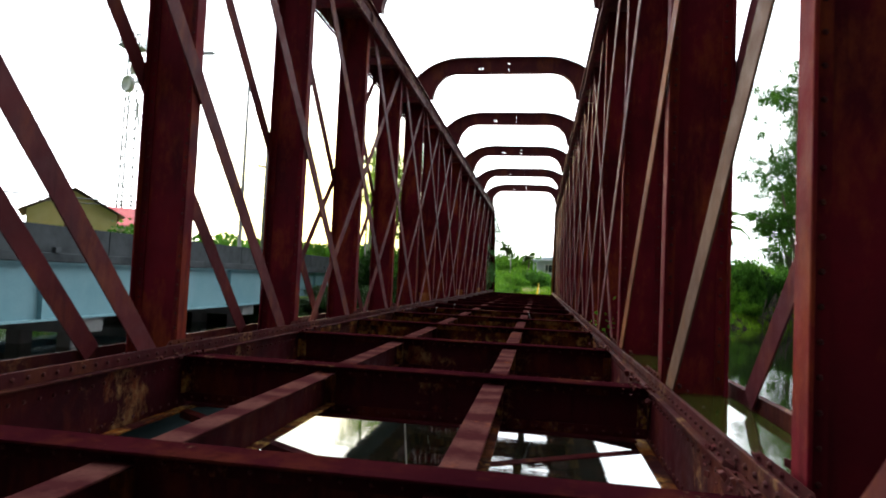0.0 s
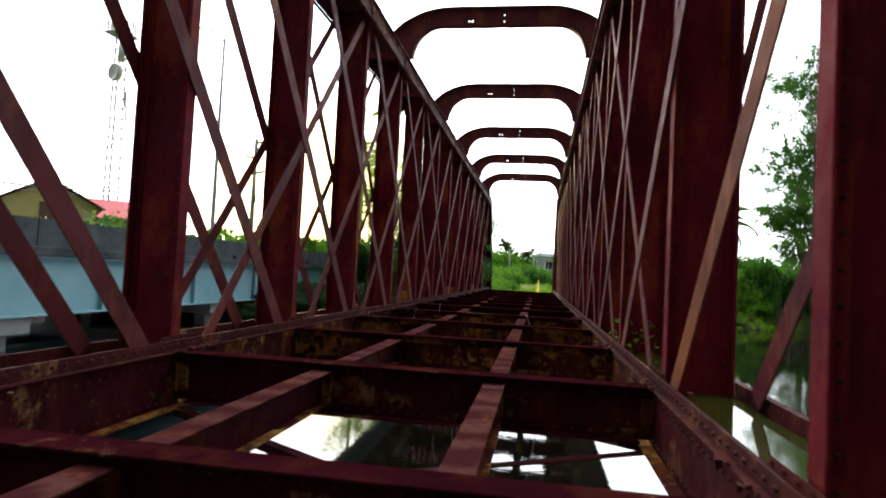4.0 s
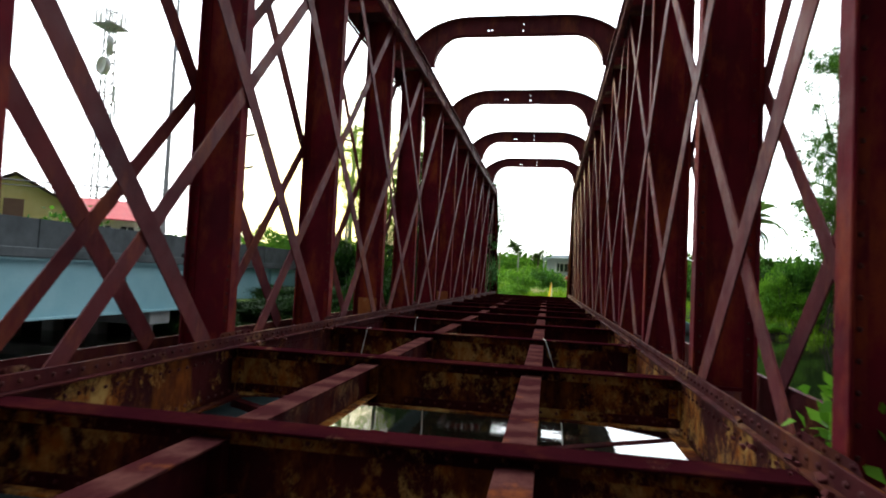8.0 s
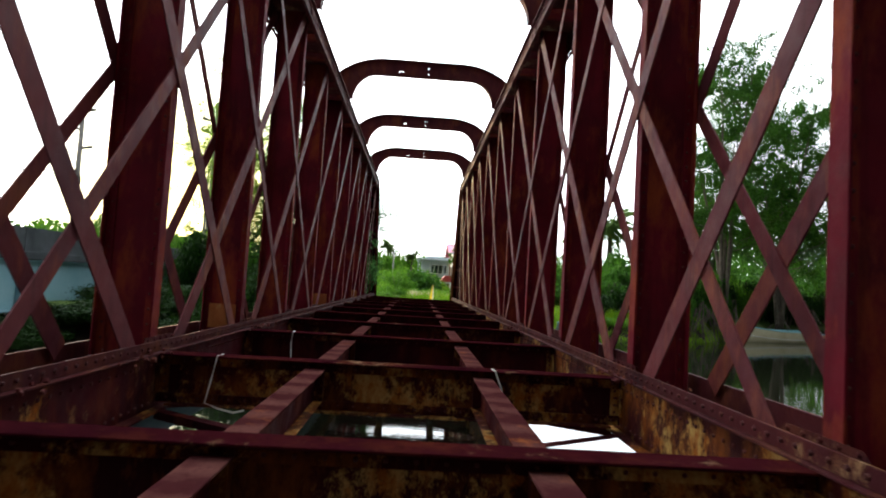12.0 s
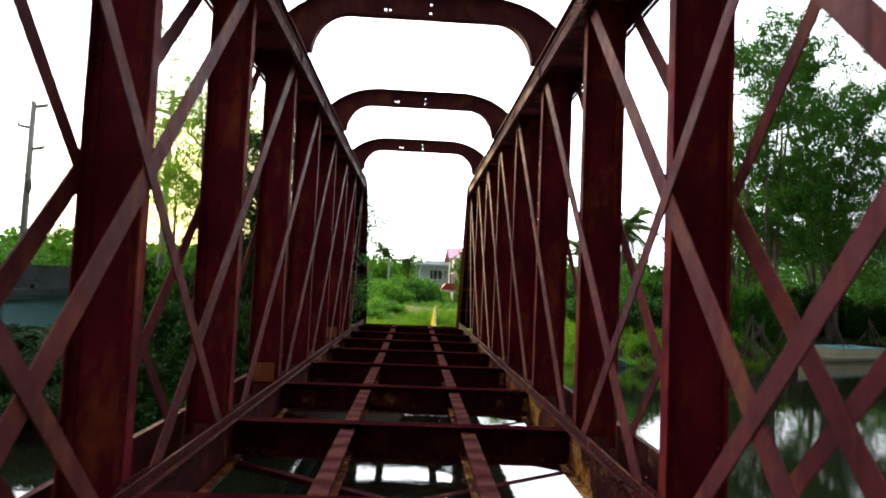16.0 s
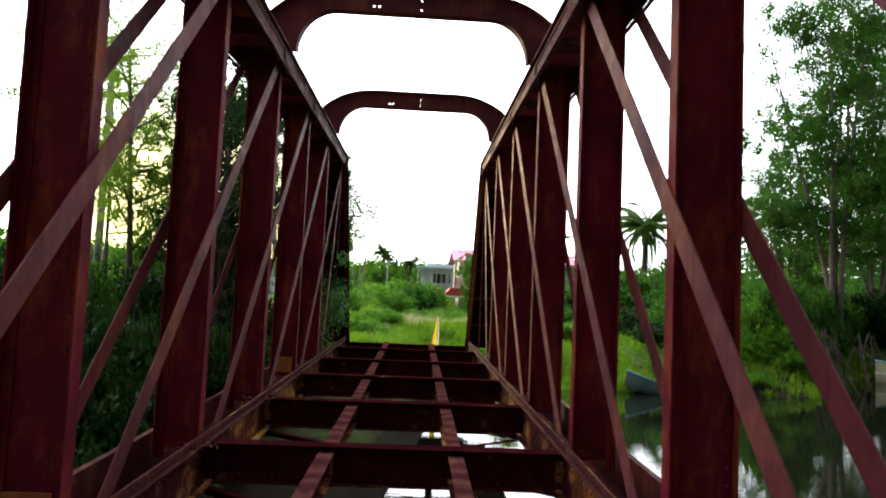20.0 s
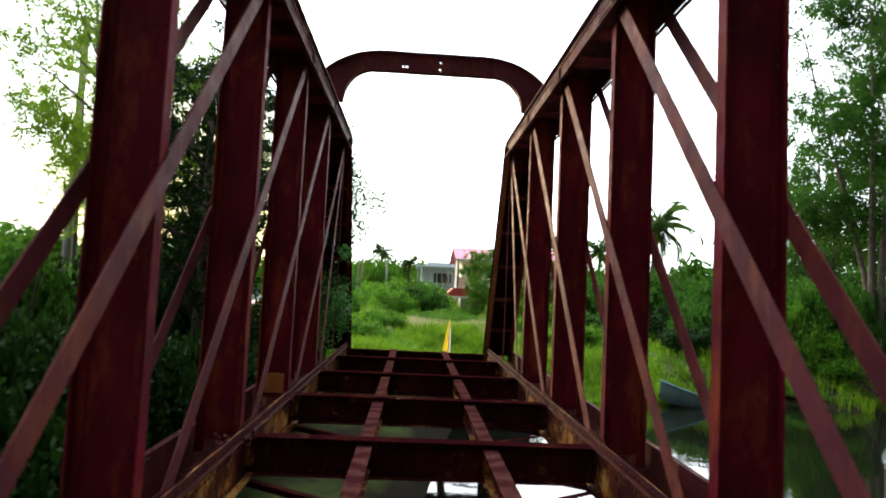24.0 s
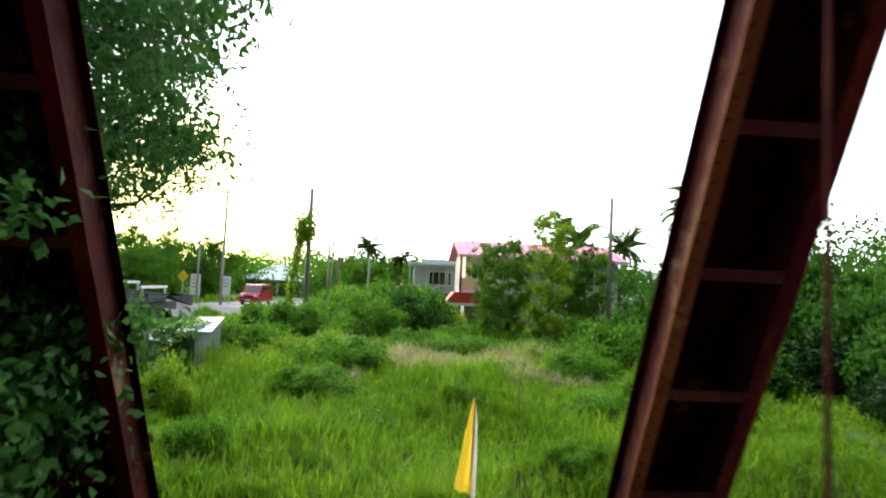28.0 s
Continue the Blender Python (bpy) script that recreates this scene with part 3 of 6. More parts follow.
# top chords, end posts
for s in (-1, 1):
    y0, y1 = -(LAST * S - KNEE), -KNEE

    def sx(a, b):
        return (min(s * a, s * b), max(s * a, s * b))

    chord = part("top_chord", Shape().box(*sx(1.887, 2.707), y0 - 0.02, y1 + 0.02, TOP, TOP + 0.018, 0.004), CHORD, bridge, "riveted box top chord with pale worn side")
    part("inner_web", Shape().box(*sx(1.947, 1.96), y0, y1, TOP - 0.34, TOP - 0.002), CHORD, chord)
    part("outer_web", Shape().box(*sx(2.634, 2.647), y0, y1, TOP - 0.34, TOP - 0.002), CHORD, chord)
    part("upper_angle", Shape().box(*sx(1.887, 1.945), y0, y1, TOP - 0.013, TOP - 0.001).box(*sx(1.933, 1.945), y0, y1, TOP - 0.085, TOP - 0.014), CHORD, chord)
    part("lower_angle", Shape().box(*sx(1.887, 1.945), y0, y1, TOP - 0.355, TOP - 0.342).box(*sx(1.933, 1.945), y0, y1, TOP - 0.341, TOP - 0.27), CHORD, chord)
    part("outer_angle", Shape().box(*sx(2.649, 2.702), y0, y1, TOP - 0.355, TOP - 0.342).box(*sx(2.649, 2.702), y0, y1, TOP - 0.013, TOP - 0.001), CHORD, chord)
    rv = Shape()
    n = int((y1 - y0) / 0.14)
    for i in range(n):
        y = y0 + 0.07 + i * 0.14
        rv.knob((s * 1.933, y, TOP - 0.05), (-s, 0, 0), 0.014, 0.01)
        rv.knob((s * 1.933, y, TOP - 0.30), (-s, 0, 0), 0.014, 0.01)
    tagged(part("chord_rivets", rv, RIVET, chord), kind="stuff")
    for k in range(2, LAST - 1):
        pl = Shape().box(*sx(1.919, 1.932), ky(k) - 0.3, ky(k) + 0.3, TOP - 0.262, TOP - 0.09, 0.003)
        for i in range(6):
            for z in (TOP - 0.22, TOP - 0.175, TOP - 0.13):
                pl.knob((s * 1.919, ky(k) - 0.25 + 0.1 * i, z), (-s, 0, 0), 0.014, 0.01)
        part("splice_plate", pl, CHORD, chord)
        part("batten_plate", Shape().box(*sx(1.961, 2.633), ky(k) + 0.2, ky(k) + 0.55, TOP - 0.353, TOP - 0.343), MAROON, chord)
        part("batten_plate", Shape().box(*sx(1.961, 2.633), ky(k) + 1.1, ky(k) + 1.5, TOP - 0.353, TOP - 0.343), MAROON, chord)
    for y in (y0 + 0.012, y1 - 0.012):
        part("knee_plate", Shape().box(*sx(1.962, 2.632), y - 0.007, y + 0.007, TOP - 0.7, TOP - 0.003), MAROON, chord)
    for far in (True, False):
        # the leaning end post: two webs, a cover on the outer face, and open battens towards the bridge
        ex = 0.22 if far else -(LAST * S + 0.22)
        kx = y1 if far else y0
        lo, hi = Vector((0, ex, -0.15)), Vector((0, kx, TOP - 0.02))
        d = (hi - lo).normalized()
        nrm = Vector((1, 0, 0)).cross(d)
        if (nrm.y > 0) != far:
            nrm = -nrm
        # nrm leads away from the bridge
        # the cover takes the dark flange paint, for shade inside the open box
        end = part("end_post", Shape().bar(lo + Vector((s * 2.298, 0, 0)), hi + Vector((s * 2.298, 0, 0)), (1, 0, 0), 0.82, 0.016), DARK_AND_SHADED, bridge, "leaning box end post open on its inner side")
        for x, nm in ((1.952, "inner_web"), (2.637, "outer_web")):
            c = Vector((s * x, 0, 0)) - nrm * 0.18
            part(nm, Shape().bar(lo + c, hi + c, nrm, 0.34, 0.013), CHORD, end)
        for x, ew in ((1.942, 0.11), (2.602, 0.055), (2.667, 0.055)):
            c = Vector((s * x, 0, 0)) - nrm * 0.345
            # right inner strip in orange rust, brightened for the low sun on it
            part("edge_angle", Shape().bar(lo + c, hi + c, (1, 0, 0), ew, 0.012), RUST_AND_SUN if x < 2.1 and s > 0 else MAROON, end)
        L = (hi - lo).length
        for i in range(5):
            c = lo + d * (1.05 + i * 0.97) + Vector((s * 2.298, 0, 0)) - nrm * 0.335
            part("batten", Shape().bar(c - d * 0.045, c + d * 0.045, (1, 0, 0), 0.68, 0.01), BARS, end)
        rv = Shape()
        for i in range(int(L / 0.13)):
            c = lo + d * (0.1 + i * 0.13) - nrm * 0.352
            rv.knob(c + Vector((s * 1.922, 0, 0)), -nrm, 0.013, 0.009)
        tagged(part("rivets", rv, RIVET, end), kind="stuff")

# bottom chords
for s in (-1, 1):
    ya, yb = -(LAST * S + 0.1), 0.1

    def sx(a, b):
        return (min(s * a, s * b), max(s * a, s * b))

    low = part("bottom_chord", Shape().box(*sx(1.98, 1.994), -5 * S, yb, -0.45, 0.1), FLAKED, bridge, "riveted bottom chord with flaking yellowed paint")
    part("near_web", Shape().box(*sx(1.98, 1.994), ya, -13 * S, -0.45, 0.1), BEAM, low)
    mid = -10.6 * S if s < 0 else -5.1 * S
    part("worn_web", Shape().box(*sx(1.98, 1.994), -13 * S + 0.002, mid, -0.45, 0.1), FLAKED, low, "web plate with yellow flaking paint")
    part("stained_web", Shape().box(*sx(1.98, 1.994), mid + 0.002, -5 * S - 0.002, -0.45, 0.1), BEAM, low)
    part("ledge_angle", Shape().box(*sx(1.925, 1.979), ya, yb, -0.004, 0.012, 0.003), LOWCHORD, low)
    part("upright_angle", Shape().box(*sx(1.964, 1.979), ya, yb, 0.0125, 0.105, 0.003), LOWCHORD, low)
    part("lower_flange", Shape().box(*sx(1.89, 2.08), ya, yb, -0.47, -0.452, 0.003), FLAKED, low)
    part("outer_web", Shape().box(*sx(2.6, 2.614), ya, yb, -0.42, 0.06), LOWCHORD, low)
    part("outer_ledge", Shape().box(*sx(2.615, 2.69), ya, yb, 0.03, 0.045, 0.003), LOWCHORD, low)
    part("trough_plate", Shape().box(*sx(1.996, 2.598), ya, ky(12), -0.075, -0.06), BEAM, low)
    part("trough_plate", Shape().box(*sx(1.996, 2.598), ky(12) + 0.002, yb, -0.4, -0.385), BEAM, low)
    if s > 0:
        for k in range(12, 16):
            part("pooled_water", Shape().box(*sx(2.1, 2.56), ky(k + 1) + 0.02, ky(k) - 0.02, -0.058, -0.03), POOL, low, "green stagnant water pooled in the chord")
    rv = Shape()
    for i in range(int((yb - ya) / 0.115)):
        y = ya + 0.05 + i * 0.115
        rv.knob((s * 1.963, y, 0.06), (-s, 0, 0), 0.016, 0.012)
        rv.knob((s * 1.979, y, -0.09), (-s, 0, 0), 0.015, 0.011)
        rv.knob((s * 1.979, y, -0.4), (-s, 0, 0), 0.015, 0.011)
    tagged(part("chord_rivets", rv, RIVET, low), kind="stuff")
    for k in range(0, LAST + 1):
        g = Shape().prism([(-0.34, -0.1), (0.34, -0.1), (0.34, 0.07), (0.26, 0.14), (-0.26, 0.14), (-0.34, 0.07)], "x", *sx(1.997, 1.999))
        for u, v in ((-0.24, 0.118), (-0.12, 0.118), (0.0, 0.118), (0.12, 0.118), (0.24, 0.118)):
            g.knob((s * 1.997, u, v), (-s, 0, 0), 0.016, 0.012)
        part("gusset_plate", g, LOWCHORD, low, "", (0, ky(k), 0))

# floor beams with flanges, end angles and stiffeners, and the two lines of stringers between them
BEAM_D = 0.41
b_web = Shape().box(-1.978, 1.978, -0.007, 0.007, -BEAM_D, -0.012).mesh("web", FLAKED)
b_top = Shape().box(-1.96, 1.96, -0.1, 0.1, -0.016, 0.0, 0.003).mesh("top_flange", DARK_AND_SHADED)
b_bot = Shape().box(-1.88, 1.88, -0.1, 0.1, -BEAM_D - 0.016, -BEAM_D, 0.003).mesh("bottom_flange", FLAKED)
b_ang = []
for y in (-1, 1):
    for z in (-0.095, -BEAM_D):
        b_ang.append(Shape().box(-1.96, 1.96, min(y * 0.0075, y * 0.019), max(y * 0.0075, y * 0.019), z, z + 0.077).mesh("flange_angle", FLAKED))
b_riv = Shape()
for i in range(30):
    for z in (-0.06, -BEAM_D + 0.04):
        b_riv.knob((-1.9 + 0.131 * i, -0.019, z), (0, -1, 0), 0.013, 0.009)
for s in (-1, 1):
    for i in range(4):
        b_riv.knob((s * 1.925, -0.019, -0.12 - 0.06 * i), (0, -1, 0), 0.013, 0.009)
b_riv = b_riv.mesh("rivets", RIVET)
b_end = [Shape().box(min(s * 1.89, s * 1.96), max(s * 1.89, s * 1.96), -0.0185, -0.0075, -BEAM_D + 0.08, -0.1)
         .box(min(s * 1.96, s * 1.972), max(s * 1.96, s * 1.972), -0.08, -0.0075, -BEAM_D + 0.08, -0.1).mesh("end_angle", FLAKED) for s in (-1, 1)]


def repaint(me, mat):
    me = me.copy()
    me.materials[0] = mat
    return me


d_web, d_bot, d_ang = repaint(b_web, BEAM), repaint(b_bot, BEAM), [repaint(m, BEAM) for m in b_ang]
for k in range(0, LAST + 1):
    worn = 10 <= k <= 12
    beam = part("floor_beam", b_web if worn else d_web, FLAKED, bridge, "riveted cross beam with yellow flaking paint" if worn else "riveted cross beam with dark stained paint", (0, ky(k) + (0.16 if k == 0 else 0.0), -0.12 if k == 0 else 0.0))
    part("top_flange", b_top, DARK_AND_SHADED, beam)
    part("bottom_flange", b_bot if worn else d_bot, FLAKED, beam)
    for an in (b_ang if worn else d_ang):
        part("flange_angle", an, FLAKED, beam)
    tagged(part("rivets", b_riv, RIVET, beam), kind="stuff")
    for e in b_end:
        part("end_angle", e, FLAKED, beam)
STRINGER_X = (-0.66, 0.76)
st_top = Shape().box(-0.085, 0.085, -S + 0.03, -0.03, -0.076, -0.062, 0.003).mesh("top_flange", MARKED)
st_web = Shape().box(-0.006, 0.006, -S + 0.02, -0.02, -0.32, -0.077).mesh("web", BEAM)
st_bot = Shape().box(-0.08, 0.08, -S + 0.02, -0.02, -0.334, -0.321, 0.003).mesh("bottom_flange", FLAKED)
st_cleat = []
for y in (-S + 0.019, -0.089):
    for x in (-0.075, 0.0065):
        st_cleat.append(Shape().box(x, x + 0.0685, y, y + 0.07, -0.31, -0.085).mesh("end_cleat", FLAKED))
for k in range(0, LAST):
    for x in STRINGER_X:
        st = part("stringer", st_web, FLAKED, bridge, "steel stringer with a dusty top flange", (x, ky(k), 0))
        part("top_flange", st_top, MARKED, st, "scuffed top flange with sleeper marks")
        part("bottom_flange", st_bot, FLAKED, st)
        for cl in st_cleat:
            part("end_cleat", cl, FLAKED, st)

# lateral bracing under the floor
for k in range(0, LAST):
    a, b = ky(k) - 0.1, ky(k + 1) + 0.1
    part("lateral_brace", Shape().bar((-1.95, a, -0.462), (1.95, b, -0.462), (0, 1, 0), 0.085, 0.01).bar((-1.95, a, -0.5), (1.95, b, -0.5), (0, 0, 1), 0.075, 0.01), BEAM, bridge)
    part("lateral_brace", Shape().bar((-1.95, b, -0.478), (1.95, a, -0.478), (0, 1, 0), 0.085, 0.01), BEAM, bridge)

# arched portal struts over the top chords


ARCH_O, ARCH_I = 1.1, 0.71   # rise of the arch's outer and inner line over the chord


def arch_line(cx, a, b, n=12):
    """The arch's line from one foot on the chord over the crown to the other: a flat crown between quarter ellipses."""
    half = [(cx + a * math.cos(math.pi / 2 * i / n), TOP + 0.02 + b * math.sin(math.pi / 2 * i / n)) for i in range(n + 1)]
    return half + [(-x, z) for x, z in half[::-1]]


def arch_band(o, i, depth, name, mat):
    """The plate between two such lines."""
    n = len(o)
    vs = [(x, y, z) for y in (-depth / 2, depth / 2) for line in (o, i) for x, z in line]
    fs = []
    for j in range(n - 1):
        fs += [(j, j + 1, n + j + 1, n + j), (2 * n + j, 3 * n + j, 3 * n + j + 1, 2 * n + j + 1),
               (j, 2 * n + j, 2 * n + j + 1, j + 1), (n + j, n + j + 1, 3 * n + j + 1, 3 * n + j)]
    fs += [(0, n, 3 * n, 2 * n), (n - 1, 3 * n - 1, 4 * n - 1, 2 * n - 1)]
    return Shape().add(vs, fs).mesh(name, mat, False)


def arch_web():
    """The arch's web: two curved ends, and a crown plate pierced by a few empty rivet holes."""
    o, i = arch_line(1.0, 1.5, ARCH_O), arch_line(1.22, 0.62, ARCH_I)
    n = len(o) // 2
    sh = Shape()
    for part_o, part_i in ((o[:n], i[:n]), (o[n:], i[n:])):
        m = len(part_o)
        vs = [(x, y, z) for y in (-0.007, 0.007) for line in (part_o, part_i) for x, z in line]
        fs = []
        for j in range(m - 1):
            fs += [(j, j + 1, m + j + 1, m + j), (2 * m + j, 3 * m + j, 3 * m + j + 1, 2 * m + j + 1),
                   (j, 2 * m + j, 2 * m + j + 1, j + 1), (m + j, m + j + 1, 3 * m + j + 1, 3 * m + j)]
        sh.add(vs, fs)
    lo, hi = TOP + 0.02 + ARCH_I, TOP + 0.02 + ARCH_O
    for sx_ in (-1, 1):
        sh.prism([(sx_ * 1.0, hi), (sx_ * 1.22, lo), (sx_ * 0.9, lo), (sx_ * 0.9, hi)], "y", -0.007, 0.007)
    cuts = [(-0.66, -0.625, lo + 0.11), (-0.58, -0.545, lo + 0.11), (0.1, 0.125, lo + 0.24), (0.1, 0.125, lo + 0.09)]
    edge = -0.9
    for x0 in sorted({c[0] for c in cuts}):
        sh.box(edge, x0, -0.007, 0.007, lo, hi)
        x1 = [c[1] for c in cuts if c[0] == x0][0]
        z = lo
        for c in sorted([c for c in cuts if c[0] == x0], key=lambda c: c[2]):
            sh.box(x0, x1, -0.007, 0.007, z, c[2] - 0.015)
            z = c[2] + 0.015
        sh.box(x0, x1, -0.007, 0.007, z, hi)
        edge = x1
    sh.box(edge, 0.9, -0.007, 0.007, lo, hi)
    me = sh.mesh("web", BARS)
    bm = bmesh.new()
    bm.from_mesh(me)
    bmesh.ops.remove_doubles(bm, verts=bm.verts, dist=0.0005)
    bm.to_mesh(me)
    bm.free()
    return me


a_web = arch_web()
a_out = arch_band(arch_line(1.0, 1.515, ARCH_O + 0.014), arch_line(1.0, 1.501, ARCH_O + 0.001), 0.17, "upper_flange", CHORD)
a_in = arch_band(arch_line(1.22, 0.619, ARCH_I - 0.001), arch_line(1.22, 0.605, ARCH_I - 0.014), 0.17, "lower_flange", BARS)
a_riv = Shape()
for i in range(17):
    a_riv.knob((-0.9 + 0.112 * i, -0.007, TOP + ARCH_O - 0.04), (0, -1, 0), 0.014, 0.01)
    a_riv.knob((-0.9 + 0.112 * i, -0.007, TOP + ARCH_I + 0.07), (0, -1, 0), 0.014, 0.01)
a_riv = a_riv.mesh("rivets", RIVET)
for k in range(2, LAST - 1, 2):
    ar = part("portal_arch", a_web, BARS, bridge, "rusty curved portal strut over the bridge", (0, ky(k), 0))
    part("upper_flange", a_out, CHORD, ar)
    part("lower_flange", a_in, BARS, ar)
    tagged(part("rivets", a_riv, RIVET, ar), kind="stuff")

# abutment under the far end
ab = Shape().box(-3.4, 3.4, 0.3, 1.3, -3.4, -0.72, 0.03)
tagged(part("abutment", ab, CONCRETE_DARK), "mossy dark concrete bridge abutment at the bank", "abutment", kind="structure")
ab2 = Shape().box(-3.4, 3.4, -LAST * S - 1.3, -LAST * S - 0.3, -3.4, -0.72, 0.03)
tagged(part("abutment", ab2, CONCRETE_DARK), "dark concrete bridge abutment at the near bank", "abutment", kind="structure")
pipe = Shape().tube([(-2.36, -52, -0.74), (-2.36, -30, -0.76), (-2.36, -12, -0.74), (-2.36, 0.25, -0.74)], 0.18, 18)
tagged(part("pipe", pipe, RUBBER, smooth=True), "black plastic water pipe slung under the bridge floor", "pipe")

# ---------------------------------------------------------------- plants


def tree(name, label, at, height, spread, leaves, size, mat, seed, bare=0.35, limbs=9, group="", girth=1.0):
    """A tapered trunk, limbs that fork, and a crown of leaf clumps round their ends."""
    r = np.random.default_rng(seed)
    t = thing(name, label, "tree", (at[0], at[1], float(ground_z(np.array(at[0]), np.array(at[1]))) - 0.05), group)
    lean = r.normal(0, 0.05, 2) * height
    base = girth * (0.02 * height + 0.05 if height > 2.5 else 0.009 * height)
    trunk = [(lean[0] * f * f + 0.1 * math.sin(3 * f + seed), lean[1] * f * f, height * 0.85 * f) for f in np.linspace(0, 1, 7)]
    part("trunk", Shape().tube(trunk, [base * (1 - 0.85 * f) for f in np.linspace(0, 1, 7)], 8), BARK, t, smooth=True)
    ends = []
    for i in range(limbs):
        f = bare + (1 - bare) * (i + 0.5) / limbs
        a = i * 2.4 + r.uniform(-0.4, 0.4)
        reach = spread * (0.55 + 0.6 * math.sin(math.pi * min(1, 0.25 + 0.7 * (1 - f) / (1 - bare)))) * r.uniform(0.65, 1.1)
        p0 = Vector((lean[0] * f * f, lean[1] * f * f, height * 0.85 * f))
        p2 = p0 + Vector((math.cos(a) * reach, math.sin(a) * reach, height * r.uniform(0.04, 0.16)))
        p1 = p0.lerp(p2, 0.5) + Vector((0, 0, 0.05 * height * r.uniform(-0.5, 1)))
        rad = base * (1 - 0.8 * f) * 0.6
        sh = Shape().tube([p0, p1, p2], [rad, rad * 0.6, rad * 0.2], 5)
        ends += [(p0.lerp(p1, 0.7), 0.5), (p1, 0.8), (p1.lerp(p2, 0.5), 1.0), (p2, 0.9)]
        for j in range(3):
            q = p1.lerp(p2, r.uniform(0, 0.9))
            e = q + Vector(r.normal(0, 0.22 * spread, 3).tolist())
            sh.tube([q, e], [rad * 0.35, rad * 0.1], 4)
            ends.append((e, 0.9))
        part("limb", sh, BARK, t, smooth=True)
    w = np.array([e[1] for e in ends])
    w = w * r.uniform(0.3, 1.4, len(w))
    pick = r.choice(len(ends), leaves, p=w / w.sum())
    cen = np.array([tuple(e[0]) for e in ends])[pick]
    # small clumps inside each large one
    sub = r.normal(0, 0.16 * spread, (len(ends) * 7, 3)) * (1, 1, 0.75)
    pts = cen + sub[pick * 7 + r.integers(0, 7, leaves)] + r.normal(0, 0.04 * spread, (leaves, 3))
    part("crown", leaf_mesh("crown", pts, size, mat, 0.5, 0.22, r), mat, t)
    return t


def mangrove(label, at, height, spread, leaves, size, seed):
    """Several slender stems that part low down, rising limbs, and a ragged crown of small leaf clumps with gaps."""
    r = np.random.default_rng(seed)
    t = thing("tree", label, "tree", (at[0], at[1], float(ground_z(np.array(at[0]), np.array(at[1]))) - 0.05), "mangrove trees")
    ends = []
    for k in range(5):
        a = k * 2.5 + r.uniform(-0.4, 0.4)
        out = spread * r.uniform(0.35, 0.75) * (0.4 if k == 0 else 1.0)
        h = height * r.uniform(0.74, 0.95)
        line = [Vector((out * math.cos(a) * f ** 1.3 + 0.15 * math.sin(5 * f + k), out * math.sin(a) * f ** 1.3, h * f)) for f in np.linspace(0, 1, 9)]
        part("stem", Shape().tube(line, [0.17 * (1 - 0.88 * f) for f in np.linspace(0, 1, 9)], 6), BARK, t, smooth=True)
        for i in range(11):
            f = 0.26 + 0.74 * (i + 0.5) / 11
            j = min(int(f * 8), 7)
            p0 = line[j].lerp(line[j + 1], f * 8 - j)
            b = i * 2.4 + r.uniform(-0.5, 0.5)
            reach = spread * r.uniform(0.35, 0.8) * (1.1 - 0.55 * f)
            p2 = p0 + Vector((math.cos(b) * reach, math.sin(b) * reach, reach * r.uniform(0.2, 0.8)))
            p1 = p0.lerp(p2, 0.5) - Vector((0, 0, 0.1 * reach))
            sh = Shape().tube([p0, p1, p2], [0.05 * (1.2 - f), 0.03, 0.01], 4)
            ends += [(p1, 0.5), (p1.lerp(p2, 0.5), 0.8), (p2, 1.0)]
            for _ in range(3):
                q = p1.lerp(p2, r.uniform(0, 1))
                e = q + Vector(r.normal(0, 0.16 * spread, 3).tolist())
                sh.tube([q, e], [0.015, 0.005], 4)
                ends.append((e, 0.8))
            part("limb", sh, BARK, t, smooth=True)
    w = np.array([e[1] for e in ends]) * r.uniform(0.2, 1.5, len(ends)) ** 1.8
    pick = r.choice(len(ends), leaves, p=w / w.sum())
    cen = np.array([tuple(e[0]) for e in ends])[pick]
    sub = r.normal(0, 0.1 * spread, (len(ends) * 5, 3)) * (1, 1, 0.6)
    pts = cen + sub[pick * 5 + r.integers(0, 5, leaves)] + r.normal(0, 0.035 * spread, (leaves, 3))
    part("crown", leaf_mesh("crown", pts, size, LEAF_DARK, 0.5, 0.24, r), LEAF_DARK, t)
    return t


def bush_mesh(seed, leaves, size, mat, up=1.0):
    """Foliage of a bush about one metre in radius: lobes of leaves with an uneven outline."""
    r = np.random.default_rng(seed)
    n = 28
    a = r.uniform(0, 2 * math.pi, n)
    d = np.sqrt(r.uniform(0, 1, n)) * 0.85
    lobes = np.stack([np.cos(a) * d, np.sin(a) * d, up * (0.2 + 0.75 * r.uniform(0, 1, n) * (1 - 0.6 * d))], 1)
    rad = r.uniform(0.1, 0.42, n)
    pick = r.integers(0, n, leaves)
    v = r.normal(size=(leaves, 3))
    v /= np.linalg.norm(v, axis=1, keepdims=True)
    pts = lobes[pick] + v * (rad[pick] * r.uniform(0.35, 1.25, leaves))[:, None]
    pts[:, 2] = np.abs(pts[:, 2])
    return leaf_mesh("foliage", pts, size, mat, 0.1, 0.36, r)


def stem_mesh(seed):
    r = np.random.default_rng(seed)
    sh = Shape()
    for i in range(7):
        a, d = r.uniform(0, 6.28), r.uniform(0.2, 0.7)
        sh.tube([(0.05 * math.cos(a), 0.05 * math.sin(a), 0), (0.5 * d * math.cos(a), 0.5 * d * math.sin(a), 0.4), (d * math.cos(a), d * math.sin(a), r.uniform(0.6, 0.95))], [0.03, 0.02, 0.008], 5)
    return sh.mesh("stem", BARK)


